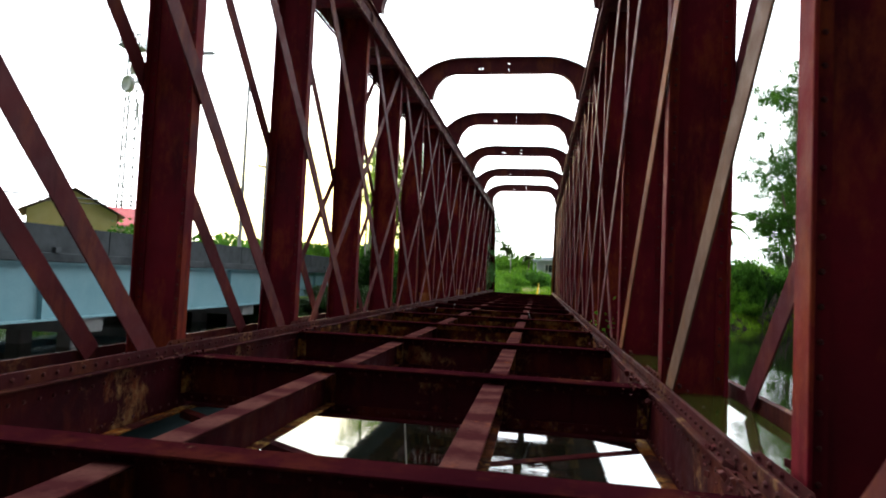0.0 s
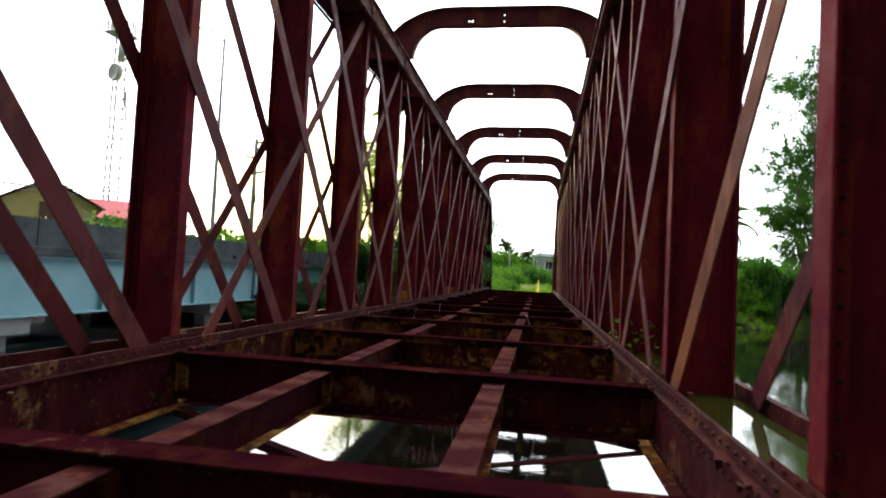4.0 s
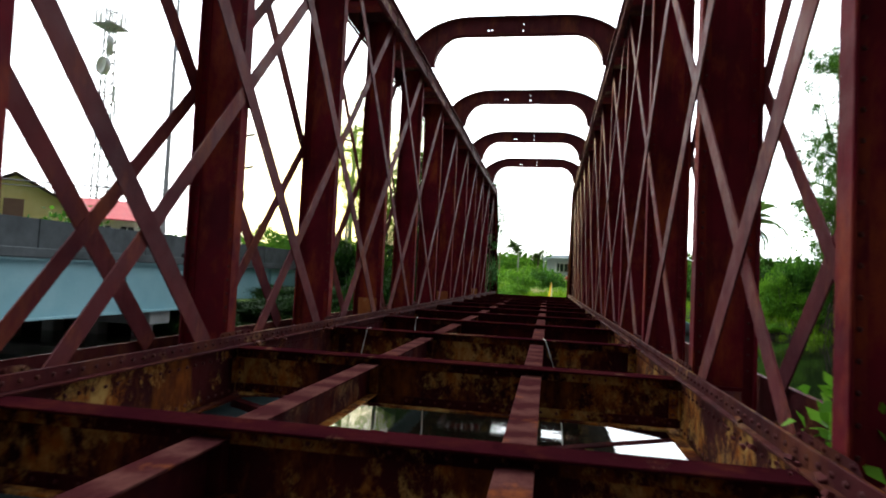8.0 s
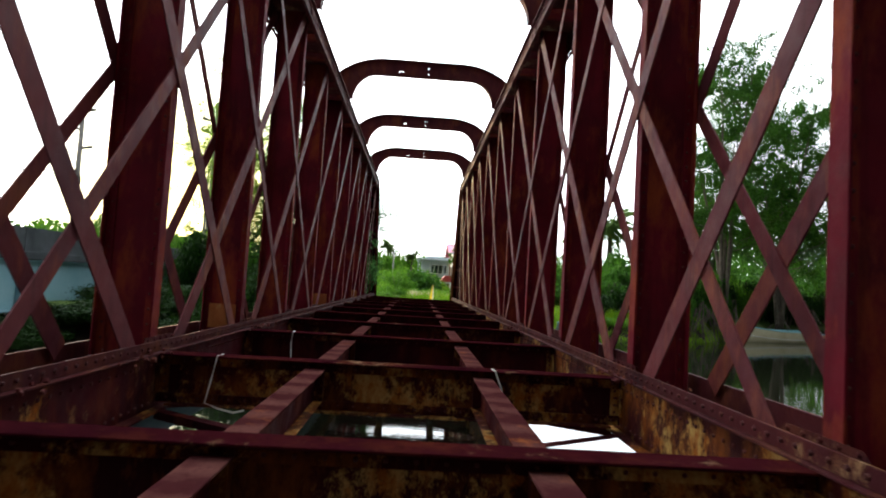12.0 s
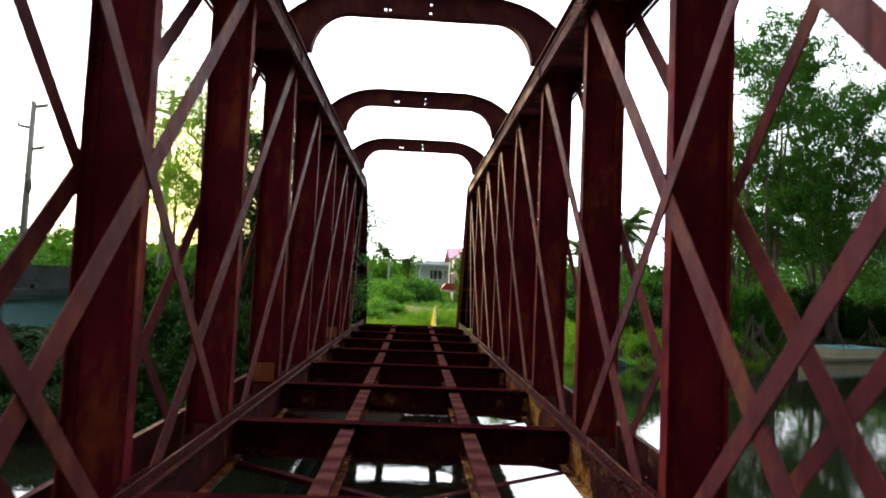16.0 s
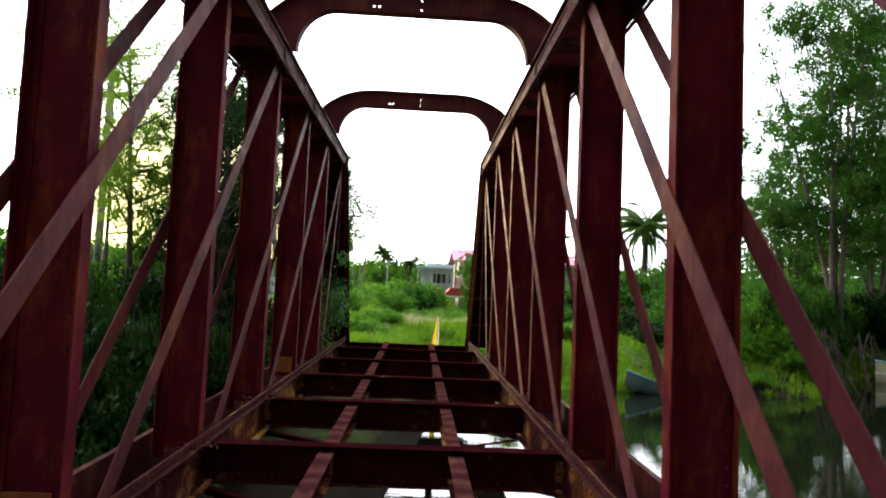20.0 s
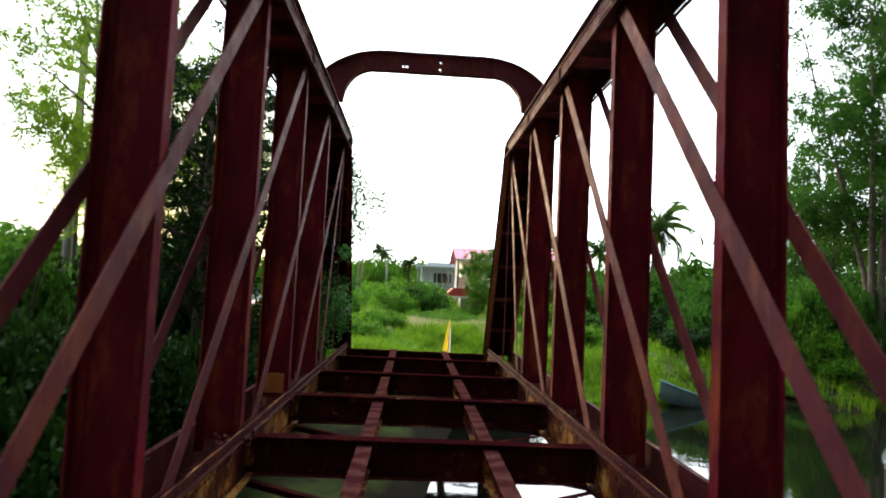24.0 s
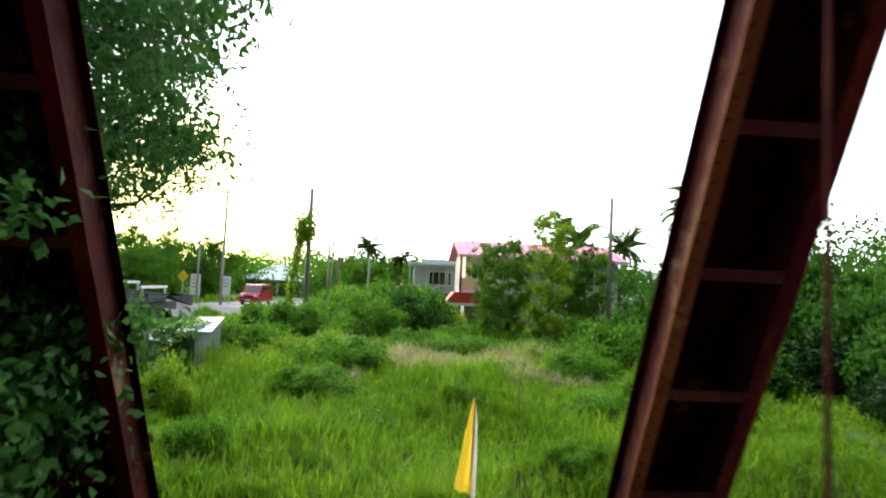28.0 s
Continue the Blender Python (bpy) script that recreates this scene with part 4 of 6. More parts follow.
BUSHES = []
for i, (mat, size, n) in enumerate(((LEAF_BUSH, 0.085, 9000), (LEAF_DARK, 0.085, 9500), (LEAF_BUSH, 0.065, 11000), (LEAF_YELLOW, 0.07, 9000), (LEAF_SHADED, 0.07, 12000))):
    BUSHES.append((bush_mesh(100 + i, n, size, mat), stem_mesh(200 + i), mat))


def bush(kind, x, y, r, h, turn=0.0, label="dense green bush on the river bank", z=None):
    t = thing("bush", label, "bush", Matrix.LocRotScale((x, y, float(ground_z(np.array(x), np.array(y))) - 0.05 if z is None else z), Euler((0, 0, turn)), (r, r, h)), "bushes on the bank")
    part("foliage", BUSHES[kind][0], None, t)
    part("stem", BUSHES[kind][1], None, t)
    return t


def palm(label, x, y, height, seed, size=1.0, z=None):
    """A coconut palm: ringed leaning trunk and arching fronds of leaflets."""
    r = np.random.default_rng(seed)
    t = thing("palm_tree", label, "palm tree", (x, y, float(ground_z(np.array(x), np.array(y))) if z is None else z), "coconut palms")
    lean = r.uniform(-0.06, 0.06, 2) * height
    pts = [(lean[0] * f * f, lean[1] * f * f, height * f) for f in np.linspace(0, 1, 14)]
    part("trunk", Shape().tube(pts, [(0.24 - 0.08 * f) * (1.0 + 0.08 * (i % 2)) * max(size, 0.9) for i, f in enumerate(np.linspace(0, 1, 14))], 8), BARK, t, smooth=True)
    for i in range(26):
        a, rise = i * 2.4, r.uniform(-0.9, 1.4)
        L = 2.9 * size * r.uniform(0.8, 1.1)
        spine, v, sh = [], [], Shape()
        for f in np.linspace(0, 1, 9):
            ang = rise - 1.25 * f * f
            q = spine[-1] if spine else Vector((0, 0, 0))
            spine.append(q + Vector((math.cos(ang), 0, math.sin(ang))) * L / 8 if spine else q)
        sh.tube(spine, [0.035 * (1 - 0.8 * f) * size for f in np.linspace(0, 1, 9)], 4)
        for f in np.linspace(0.1, 1, 34):
            j = min(int(f * 8), 7)
            c = spine[j].lerp(spine[j + 1], f * 8 - j)
            l = 0.85 * size * (1 - 0.65 * abs(f - 0.35) / 0.65)
            for s in (-1, 1):
                tip = c + Vector((0.35 * l, s * l * 0.8, -0.45 * l))
                w = Vector((0.07 * size + 0.035, 0, 0))
                sh.add([c - w, c.lerp(tip, 0.5) - w * 0.9 + Vector((0, 0, 0.05 * l)), tip, c.lerp(tip, 0.5) + w * 0.9], [(0, 1, 2, 3)])
        part("frond", sh, LEAF_PALM, t, "", Matrix.Translation(pts[-1]) @ pose(0, 0, 0, 0, 0, math.degrees(a)))
    for dx, dy in ((0.12, 0.0), (-0.1, -0.1)):
        part("coconut", Shape().tube([(lean[0] + dx, lean[1] + dy, height - 0.36), (lean[0] + dx, lean[1] + dy, height - 0.24), (lean[0] + dx, lean[1] + dy, height - 0.12)], [0.06, 0.13, 0.07], 7), BARK, t)
    return t


def blades(name, label, x0, x1, y0, y1, n, h, mat, seed, keep=None, wide=0.012):
    """Grass: bent single blades in tufts, rooted in the ground."""
    r = np.random.default_rng(seed)
    tufts = max(8, n // 14)
    c = np.stack([r.uniform(x0, x1, tufts), r.uniform(y0, y1, tufts)], 1)
    own = r.integers(0, tufts, n)
    tall = r.uniform(0.45, 1.5, tufts) ** 1.2
    p = c[own] + r.normal(0, 0.12, (n, 2))
    ok = (p[:, 1] > bank(p[:, 0]) + 0.25) & ((np.abs(p[:, 0]) > 3.3) | (p[:, 1] > 1.4))
    if keep is not None:
        ok &= keep(p[:, 0], p[:, 1])
    p, own = p[ok], own[ok]
    n = len(p)
    z = ground_z(p[:, 0], p[:, 1]) - 0.02
    a = r.uniform(0, 2 * math.pi, n)
    H = h * tall[own] * r.uniform(0.5, 1.2, n) * (0.75 + 0.35 * np.sin(p[:, 0] * 0.9) * np.sin(p[:, 1] * 0.7))
    side = np.stack([np.cos(a), np.sin(a), np.zeros(n)], 1) * (wide * r.uniform(0.7, 1.6, n))[:, None]
    bend = np.stack([-np.sin(a), np.cos(a), np.zeros(n)], 1) * (H * r.uniform(0.1, 0.7, n))[:, None]
    root = np.stack([p[:, 0], p[:, 1], z], 1)
    mid = root + bend * 0.3 + np.stack([0 * H, 0 * H, H * 0.6], 1)
    tip = root + bend + np.stack([0 * H, 0 * H, H * r.uniform(0.75, 1.0, n)], 1)
    v = np.stack([root - side, root + side, mid + side * 0.9, mid - side * 0.9, mid - side * 0.9, mid + side * 0.9, tip + side * 0.15, tip - side * 0.15], 1)
    return tagged(part(name, quads(name, v.reshape(-1, 3).astype(np.float32), mat), mat), label, "grass", kind="stuff")


blades("grass", "tall bright green grass at the bridge's end", -5, 9, 1.4, 14, 75000, 0.5, GRASS, 1, lambda x, y: (np.abs(x - 0.85) > 0.4) | (y > 3.0), 0.011)
blades("grass", "green grass over the field behind the bridge", -16, 24, 10, 34, 60000, 0.6, GRASS, 2, None, 0.022)
blades("grass", "grass on the river bank beside the water", 3.5, 30, -4, 12, 52000, 0.42, GRASS, 3, None, 0.016)
blades("grass", "pale dry grass among the green", -2, 5.5, 11.5, 17, 22000, 0.62, GRASS_DRY, 4, lambda x, y: np.sin(x * 0.8 + 0.6) * np.sin(y * 0.9 + 1.2) + 0.4 * np.sin(x * 2.1) > -0.1, 0.014)
blades("grass", "weeds beyond the field, by the road", -26, 34, 34, 62, 30000, 0.6, GRASS, 5, lambda x, y: np.abs(x + 13.5) > 4.2, 0.05)

# ---------------------------------------------------------------- the concrete road bridge beside it
BX0, BX1 = -21.0, -12.0


def rail_top(y):
    """The parapet's top, which falls towards its end."""
    return 1.72 if y < 17.5 else 1.72 - 0.6 * min(1.0, (y - 17.5) / 8.3) - 0.75 * max(0.0, min(1.0, (y - 25.8) / 4.1))


road_bridge = thing("road_bridge", "concrete road bridge with pale blue girders and dark mouldy parapets", "bridge")
for x, e in ((BX1, 1), (BX0, -1)):
    a, b = sorted((x, x - e * 0.35))
    for y0 in np.arange(-75.0, 26.0, 4.2):
        # parapet panels, cast in lengths with open joints
        u0, u1 = y0 + 0.02, y0 + 4.18
        p = Shape().prism([(u0, 0.98 if u0 < 26 else 0.1), (u1, 0.98 if u0 < 26 else 0.0), (u1, rail_top(u1)), (u0, rail_top(u0))], "x", *sorted((x - e * 0.02, x - e * 0.27)))
        part("parapet_panel", p, CONCRETE_DARK, road_bridge)
        part("drain_spout", Shape().box(*sorted((x - e * 0.1, x + e * 0.1)), y0 + 2.0, y0 + 2.2, 0.98, 1.12, 0.01), CONCRETE_DARK, road_bridge)
    part("slab_edge", Shape().box(*sorted((x - e * 0.6, x + e * 0.06)), -75, 26, 0.72, 0.978, 0.02), CONCRETE_DARK, road_bridge)
    gd = part("girder", Shape().box(*sorted((x - e * 0.2, x - e * 0.16)), -75, 20, -0.828, 0.658), GIRDER, road_bridge, "pale blue painted steel girder")
    part("lower_flange", Shape().box(*sorted((x - e * 0.42, x + e * 0.0)), -75, 20, -0.89, -0.83, 0.005), GIRDER, gd)
    part("upper_flange", Shape().box(*sorted((x - e * 0.42, x + e * 0.0)), -75, 20, 0.66, 0.718, 0.005), GIRDER, gd)
    for y0 in np.arange(-72.0, 20.0, 5.0):
        part("stiffener", Shape().box(*sorted((x - e * 0.16, x - e * 0.02)), y0, y0 + 0.02, -0.83, 0.66), GIRDER, road_bridge)
for x in (-14.8, -18.0):
    gd = part("girder", Shape().box(x - 0.02, x + 0.02, -75, 20, -0.828, 0.72), GIRDER, road_bridge)
    part("lower_flange", Shape().box(x - 0.2, x + 0.2, -75, 20, -0.89, -0.83, 0.005), GIRDER, gd)
part("deck", Shape().box(BX0 + 0.3, BX1 - 0.3, -75, 26, 0.74, 0.93), CONCRETE, road_bridge)
for y0 in (-45.0, -35.0, -25.0, -15.0):
    pier = part("pier", Shape().box(BX0 + 0.5, BX1 - 0.15, y0 - 0.55, y0 + 0.55, -1.35, -0.9, 0.03), CONCRETE, road_bridge, "concrete pier cap on piles")
    for x in np.linspace(BX0 + 1.2, BX1 - 0.8, 5):
        part("column", Shape().box(x - 0.25, x + 0.25, y0 - 0.25, y0 + 0.25, -4.0, -1.35, 0.03), CONCRETE, pier)
part("abutment_wall", Shape().box(BX0, BX1, 20.0, 21.0, -2.0, 0.73, 0.03).box(BX1 - 0.4, BX1, 21.0, 27.5, -1.0, 0.72, 0.03), CONCRETE_DARK, road_bridge)
rail = part("guard_rail", Shape().box(BX1 - 0.2, BX1 - 0.1, 20.3, 23.2, 1.62, 1.74, 0.01), WHITE, road_bridge, "white painted hand rail")
for y0 in (20.6, 23.1):
    part("rail_post", Shape().box(BX1 - 0.18, BX1 - 0.12, y0 - 0.03, y0 + 0.03, rail_top(y0) - 0.02, 1.62), WHITE, rail)
rail = part("guard_rail", Shape().box(BX1 - 0.2, BX1 - 0.1, 23.4, 26.4, 1.38, 1.5, 0.01), WHITE, road_bridge, "white painted hand rail")
for y0 in (23.6, 26.2):
    part("rail_post", Shape().box(BX1 - 0.18, BX1 - 0.12, y0 - 0.03, y0 + 0.03, rail_top(y0) - 0.04, 1.38), WHITE, rail)

# the road behind it, falling to the field's level
line = [(-16.5, 25.9, 0.93), (-16.4, 31, 0.5), (-15.8, 38, -0.05), (-14.6, 48, -0.4), (-13, 58, -0.46), (-10.5, 74, -0.46), (-6, 100, -0.46), (3, 150, -0.46), (20, 230, -0.46)]
rv = []
for i, (x, y, z) in enumerate(line):
    q = line[min(i + 1, len(line) - 1)]
    o = line[max(i - 1, 0)]
    d = Vector((q[0] - o[0], q[1] - o[1], 0)).normalized()
    n = Vector((d.y, -d.x, 0))
    c = Vector((x, y, z))
    rv += [c - n * 6.5 - Vector((0, 0, 1.7)), c - n * 3.8, c + n * 3.8, c + n * 6.0 - Vector((0, 0, 1.7))]
road = Shape().add(rv, [(4 * i + j, 4 * i + j + 1, 4 * i + j + 5, 4 * i + j + 4) for i in range(len(line) - 1) for j in range(3)])
tagged(part("road", road, ASPHALT), "worn grey asphalt road leading off the bridge", "road", kind="structure")

# ---------------------------------------------------------------- houses


def window(parent, x, y, z, w, h, axis="x", panes=2, frame=WHITE):
    """A framed window with panes, lying on a wall that runs along axis; its face looks to -y or +x."""
    wf = Shape()
    t = 0.07
    m = Matrix.Translation((x, y, z)) @ (Matrix.Identity(4) if axis == "x" else pose(0, 0, 0, 0, 0, 90))
    for a, b, c, d in ((-w / 2, w / 2, -h / 2, -h / 2 + t), (-w / 2, w / 2, h / 2 - t, h / 2), (-w / 2, -w / 2 + t, -h / 2 + t, h / 2 - t), (w / 2 - t, w / 2, -h / 2 + t, h / 2 - t)):
        wf.box(a, b, -0.06, 0.04, c, d)
    for i in range(1, panes):
        u = -w / 2 + w * i / panes
        wf.box(u - 0.025, u + 0.025, -0.05, 0.03, -h / 2 + t, h / 2 - t)
    wo = part("window", wf, frame, parent, "", m)
    for i in range(panes):
        a = -w / 2 + w * i / panes + 0.05
        part("pane", Shape().box(a, a + w / panes - 0.1, -0.02, -0.008, -h / 2 + t, h / 2 - t), GLASS, wo)
    return wo


def roof_sheet(parent, x0, x1, y0, y1, za, zb, axis, mat, name="roof"):
    """Two slopes with ribs, ridge along axis."""
    sh = Shape()
    t = 0.08
    if axis == "x":
        ym = (y0 + y1) / 2
        sh.add([(x0, y0, za), (x1, y0, za), (x1, ym, zb), (x0, ym, zb), (x1, y1, za), (x0, y1, za)] + [(x0, y0, za - t), (x1, y0, za - t), (x1, ym, zb - t), (x0, ym, zb - t), (x1, y1, za - t), (x0, y1, za - t)],
               [(0, 1, 2, 3), (3, 2, 4, 5), (6, 9, 8, 7), (9, 11, 10, 8), (0, 6, 7, 1), (4, 10, 11, 5), (0, 3, 9, 6), (3, 5, 11, 9), (1, 7, 8, 2), (2, 8, 10, 4)])
        ribs = [Shape().bar(*b, 0.06, 0.05) for x in np.arange(x0 + 0.3, x1, 0.6) for b in (((x, y0, za + 0.02), (x, ym, zb + 0.02), (1, 0, 0)), ((x, y1, za + 0.02), (x, ym, zb + 0.02), (1, 0, 0)))]
    else:
        xm = (x0 + x1) / 2
        sh.add([(x0, y0, za), (x0, y1, za), (xm, y1, zb), (xm, y0, zb), (x1, y1, za), (x1, y0, za)] + [(x0, y0, za - t), (x0, y1, za - t), (xm, y1, zb - t), (xm, y0, zb - t), (x1, y1, za - t), (x1, y0, za - t)],
               [(0, 3, 2, 1), (3, 5, 4, 2), (6, 7, 8, 9), (9, 8, 10, 11), (0, 1, 7, 6), (4, 5, 11, 10), (0, 6, 9, 3), (3, 9, 11, 5), (1, 2, 8, 7), (2, 4, 10, 8)])
        ribs = [Shape().bar(*b, 0.06, 0.05) for y in np.arange(y0 + 0.3, y1, 0.6) for b in (((x0, y, za + 0.02), (xm, y, zb + 0.02), (0, 1, 0)), ((x1, y, za + 0.02), (xm, y, zb + 0.02), (0, 1, 0)))]
    ob = part(name, sh, mat, parent)
    for rib in ribs:
        part("rib", rib, mat, ob)
    return ob


def gable_walls(x0, x1, y0, y1, z0, za, zb, axis):
    if axis == "x":
        ym = (y0 + y1) / 2
        return Shape().prism([(y0, z0), (y1, z0), (y1, za), (ym, zb), (y0, za)], "x", x0, x1)
    xm = (x0 + x1) / 2
    return Shape().prism([(x0, z0), (x1, z0), (x1, za), (xm, zb), (x0, za)], "y", y0, y1)


G0 = -0.55                 # the field's level

pink = thing("house", "two-storey cream house with a pink sheet roof", "house")
part("wall", gable_walls(4.1, 15.0, 37.5, 47.0, G0, 4.35, 5.5, "x"), CREAM, pink)
roof_sheet(pink, 3.5, 15.6, 36.6, 47.9, 4.35, 5.75, "x", PINKROOF)
part("wall", Shape().box(8.8, 15.05, 37.35, 37.49, G0, 4.3), PALEGREEN, pink, "pale green painted wall")
part("fascia", Shape().box(3.5, 15.6, 36.53, 36.6, 4.18, 4.4), WHITE, pink)
part("gallery_floor", Shape().box(3.6, 8.7, 36.5, 37.49, 1.75, 1.95), WHITE, pink)
part("gallery_rail", Shape().box(3.6, 8.7, 36.5, 36.58, 1.95, 2.75), CREAM, pink)
for x in (3.7, 5.4, 7.0, 8.6):
    part("gallery_post", Shape().box(x - 0.08, x + 0.08, 36.5, 36.66, G0, 4.3, 0.01), TRIMWOOD, pink)
for x, z, w in ((5.0, 3.2, 1.0), (6.8, 3.2, 1.0), (10.5, 3.1, 1.3), (13.3, 3.1, 1.3), (12.0, 0.7, 1.4)):
    window(pink, x, 37.33 if x > 8.8 else 37.45, z, w, 1.1, "x", 2)
part("door", Shape().box(5.5, 6.4, 37.42, 37.5, G0, 1.5, 0.01), TRIMWOOD, pink)
awning = part("awning", Shape().prism([(2.6, 1.05), (5.0, 1.05), (4.7, 1.75), (3.2, 1.75)], "y", 35.0, 37.4), REDROOF, pink, "red ribbed awning with a pale valance")
part("valance", Shape().box(2.6, 5.0, 34.95, 35.0, 0.88, 1.05), WHITE, awning)
for x in (2.7, 4.9):
    part("awning_post", Shape().tube([(x, 35.1, G0), (x, 35.1, 1.05)], 0.05, 6), TRIMWOOD, awning)
stair = part("outside_stair", Shape().bar((17.2, 38.2, G0), (15.1, 38.2, 2.3), (0, 1, 0), 1.0, 0.1), TRIMWOOD, pink, "brown wooden outside stair")
for i in range(12):
    f = (i + 0.5) / 12
    part("tread", Shape().box(17.2 - 2.1 * f - 0.13, 17.2 - 2.1 * f + 0.13, 37.75, 38.65, G0 + 2.85 * f + 0.05, G0 + 2.85 * f + 0.09), TRIMWOOD, stair)

grey = thing("house", "blue-grey two-storey house with a flat pale roof", "house")
part("wall", Shape().box(0.6, 6.5, 50.0, 58.0, G0, 3.9, 0.02), GREYWALL, grey)
part("roof", Shape().box(0.0, 7.0, 48.9, 58.6, 3.9, 4.1, 0.02).box(1.2, 6.8, 50.5, 58.0, 4.1, 4.5, 0.05), PALEROOF, grey)
for x in (0.2, 1.9, 3.6):
    part("veranda_post", Shape().box(x - 0.07, x + 0.07, 49.0, 49.14, G0, 3.9), GREYWALL, grey)
part("veranda_floor", Shape().box(0.05, 6.5, 48.9, 49.99, 1.5, 1.65), GREYWALL, grey)
window(grey, 2.9, 49.97, 2.75, 2.3, 1.25, "x", 4)
window(grey, 5.2, 49.97, 2.75, 1.2, 1.25, "x", 2)

yellow = thing("house", "yellow gabled house with a brown roof and shuttered window", "house", pose(-39.4, 5.8, -0.7, 0, 0, 42))
part("wall", gable_walls(-3.4, 3.4, 0, 9, -1, 5.75, 7.6, "y"), YELLOW, yellow)
roof_sheet(yellow, -4.0, 4.0, -0.5, 9.5, 5.6, 7.85, "y", BROWNROOF)
part("shutter", Shape().box(-0.65, 0.65, -0.06, 0.0, 4.35, 5.8, 0.01), BROWNROOF, yellow)
part("shutter", Shape().box(-0.75, 0.75, -0.06, 0.0, 2.9, 3.6, 0.01), BROWNROOF, yellow)
part("awning", Shape().box(2.0, 3.6, -0.7, 0.0, 3.2, 3.5, 0.02), BLUE, yellow, "bright blue awning")

redhall = thing("house", "white building with a long red sheet roof", "house", pose(-42.0, 17.0, 0, 0, 0, 40))
part("wall", gable_walls(-4.2, 4.2, 0, 8, -1, 4.6, 6.4, "x"), WHITE, redhall)
roof_sheet(redhall, -4.8, 4.1, -0.8, 8.8, 4.7, 6.9, "x", REDROOF)
for x in (-3, -1, 1, 3):
    window(redhall, x, -0.05, 3.7, 1.3, 0.9, "x", 2)

pavilion = thing("pavilion", "open pavilion with a pale hipped roof by the road", "pavilion")
hip = Shape().add([(-24.5, 85, 1.75), (-15.2, 85, 1.75), (-15.2, 95, 1.75), (-24.5, 95, 1.75), (-20.7, 90, 4.1), (-18.2, 90, 4.1)], [(0, 1, 5, 4), (1, 2, 5), (2, 3, 4, 5), (3, 0, 4), (0, 3, 2, 1)])
part("roof", hip, PALEROOF, pavilion)
part("wall", Shape().box(-23.5, -17, 89, 94, G0, 1.75), CREAM, pavilion)
for x in np.linspace(-24, -15.7, 6):
    part("post", Shape().box(x - 0.1, x + 0.1, 85.4, 85.6, G0, 1.75), WHITE, pavilion)
lowhouse = thing("shed", "low shed with a white roof behind the house", "shed")
part("wall", Shape().box(17.5, 21.5, 43, 48, G0, 1.3), BROWNROOF, lowhouse)
part("roof", Shape().prism([(42.5, 1.3), (48.5, 1.3), (48.5, 1.5), (45.5, 2.1), (42.5, 1.5)], "x", 17.0, 22.0), WHITE, lowhouse)

# the tumbledown zinc shack by the bank
shack = thing("shack", "tumbledown rusty zinc shack overgrown with creepers", "shack", Matrix.LocRotScale((-6.7, 12.35, -0.8), Euler((0, 0, radians(4))), (0.95, 0.9, 0.79)))


def zinc(x0, x1, z0, z1, amp=0.016, pitch=0.085):
    """A corrugated sheet standing in the xz plane."""
    n = int((x1 - x0) / pitch * 4)
    vs = [(x0 + (x1 - x0) * i / n, amp * math.sin(math.pi / 2 * i) + d, z) for d in (0.0, 0.004) for z in (z0, z1) for i in range(n + 1)]
    m = n + 1
    fs = [(i, i + 1, m + i + 1, m + i) for i in range(n)] + [(2 * m + i, 3 * m + i, 3 * m + i + 1, 2 * m + i + 1) for i in range(n)]
    fs += [(i, 2 * m + i, 2 * m + i + 1, i + 1) for i in range(n)] + [(m + i, m + i + 1, 3 * m + i + 1, 3 * m + i) for i in range(n)]
    return Shape().add(vs, fs)


OLDWALL = plain("rusty_zinc_wall", (0.13, 0.12, 0.13), (0.2, 0.19, 0.2), 2, 0.7, 0.3)
for i in range(4):
    part("wall_sheet", zinc(0, 0.72, 0, 1.62 - 0.03 * (i % 2)), OLDWALL, shack, "grey rusty zinc sheet", pose(-1.55 + 0.69 * i, -1.45 - 0.008 * (i % 2), 0))
for i in range(4):
    part("wall_sheet", zinc(0, 0.8, 0, 2.05 - 0.05 * i), ZINC, shack, "pale corrugated zinc sheet", pose(1.28 + 0.008 * (i % 2), -1.5 + 0.76 * i, 0, 0, 0, 90))
    part("wall_sheet", zinc(0, 0.8, 0, 1.65), ZINC, shack, "", pose(-1.55, -1.5 + 0.76 * i, 0, 0, 0, 90))
for i in range(4):
    part("wall_sheet", zinc(0, 0.72, 0, 1.75), ZINC, shack, "", pose(-1.55 + 0.69 * i, 1.52, 0))
for x in (-1.5, -0.1, 1.25):
    part("post", Shape().tube([(x, -1.38, 0), (x + 0.02, -1.38, 1.72)], 0.045, 6), WOOD_POLE, shack)
for i, (x, tilt, turn, z, mat) in enumerate(((-1.6, 3, 12, 1.75, ZINC), (-1.05, -2, -5, 1.79, RUST_AND_SUN), (-0.6, 4, 8, 1.84, BROWNROOF), (-0.05, -3, 3, 1.88, ZINC), (0.4, 2, -9, 1.92, RUST_AND_SUN), (0.75, -2, 6, 1.98, ZINC))):
    part("roof_sheet", zinc(0, 0.78, -1.6, 1.7), mat, shack, "loose corrugated roof sheet", pose(x, 0.0, z, -88.5 + 1.5 * (i % 3), tilt, turn))
part("roof_sheet", zinc(0, 0.8, 0, 0.5), ZINC, shack, "bent zinc sheet hanging over the front", pose(0.1, -1.95, 1.62, -70, 6, 4))
vine = np.stack([rng.uniform(-0.6, 1.3, 1500), rng.uniform(-1.6, 0.6, 1500), 1.98 + np.abs(rng.normal(0, 0.07, 1500))], 1)
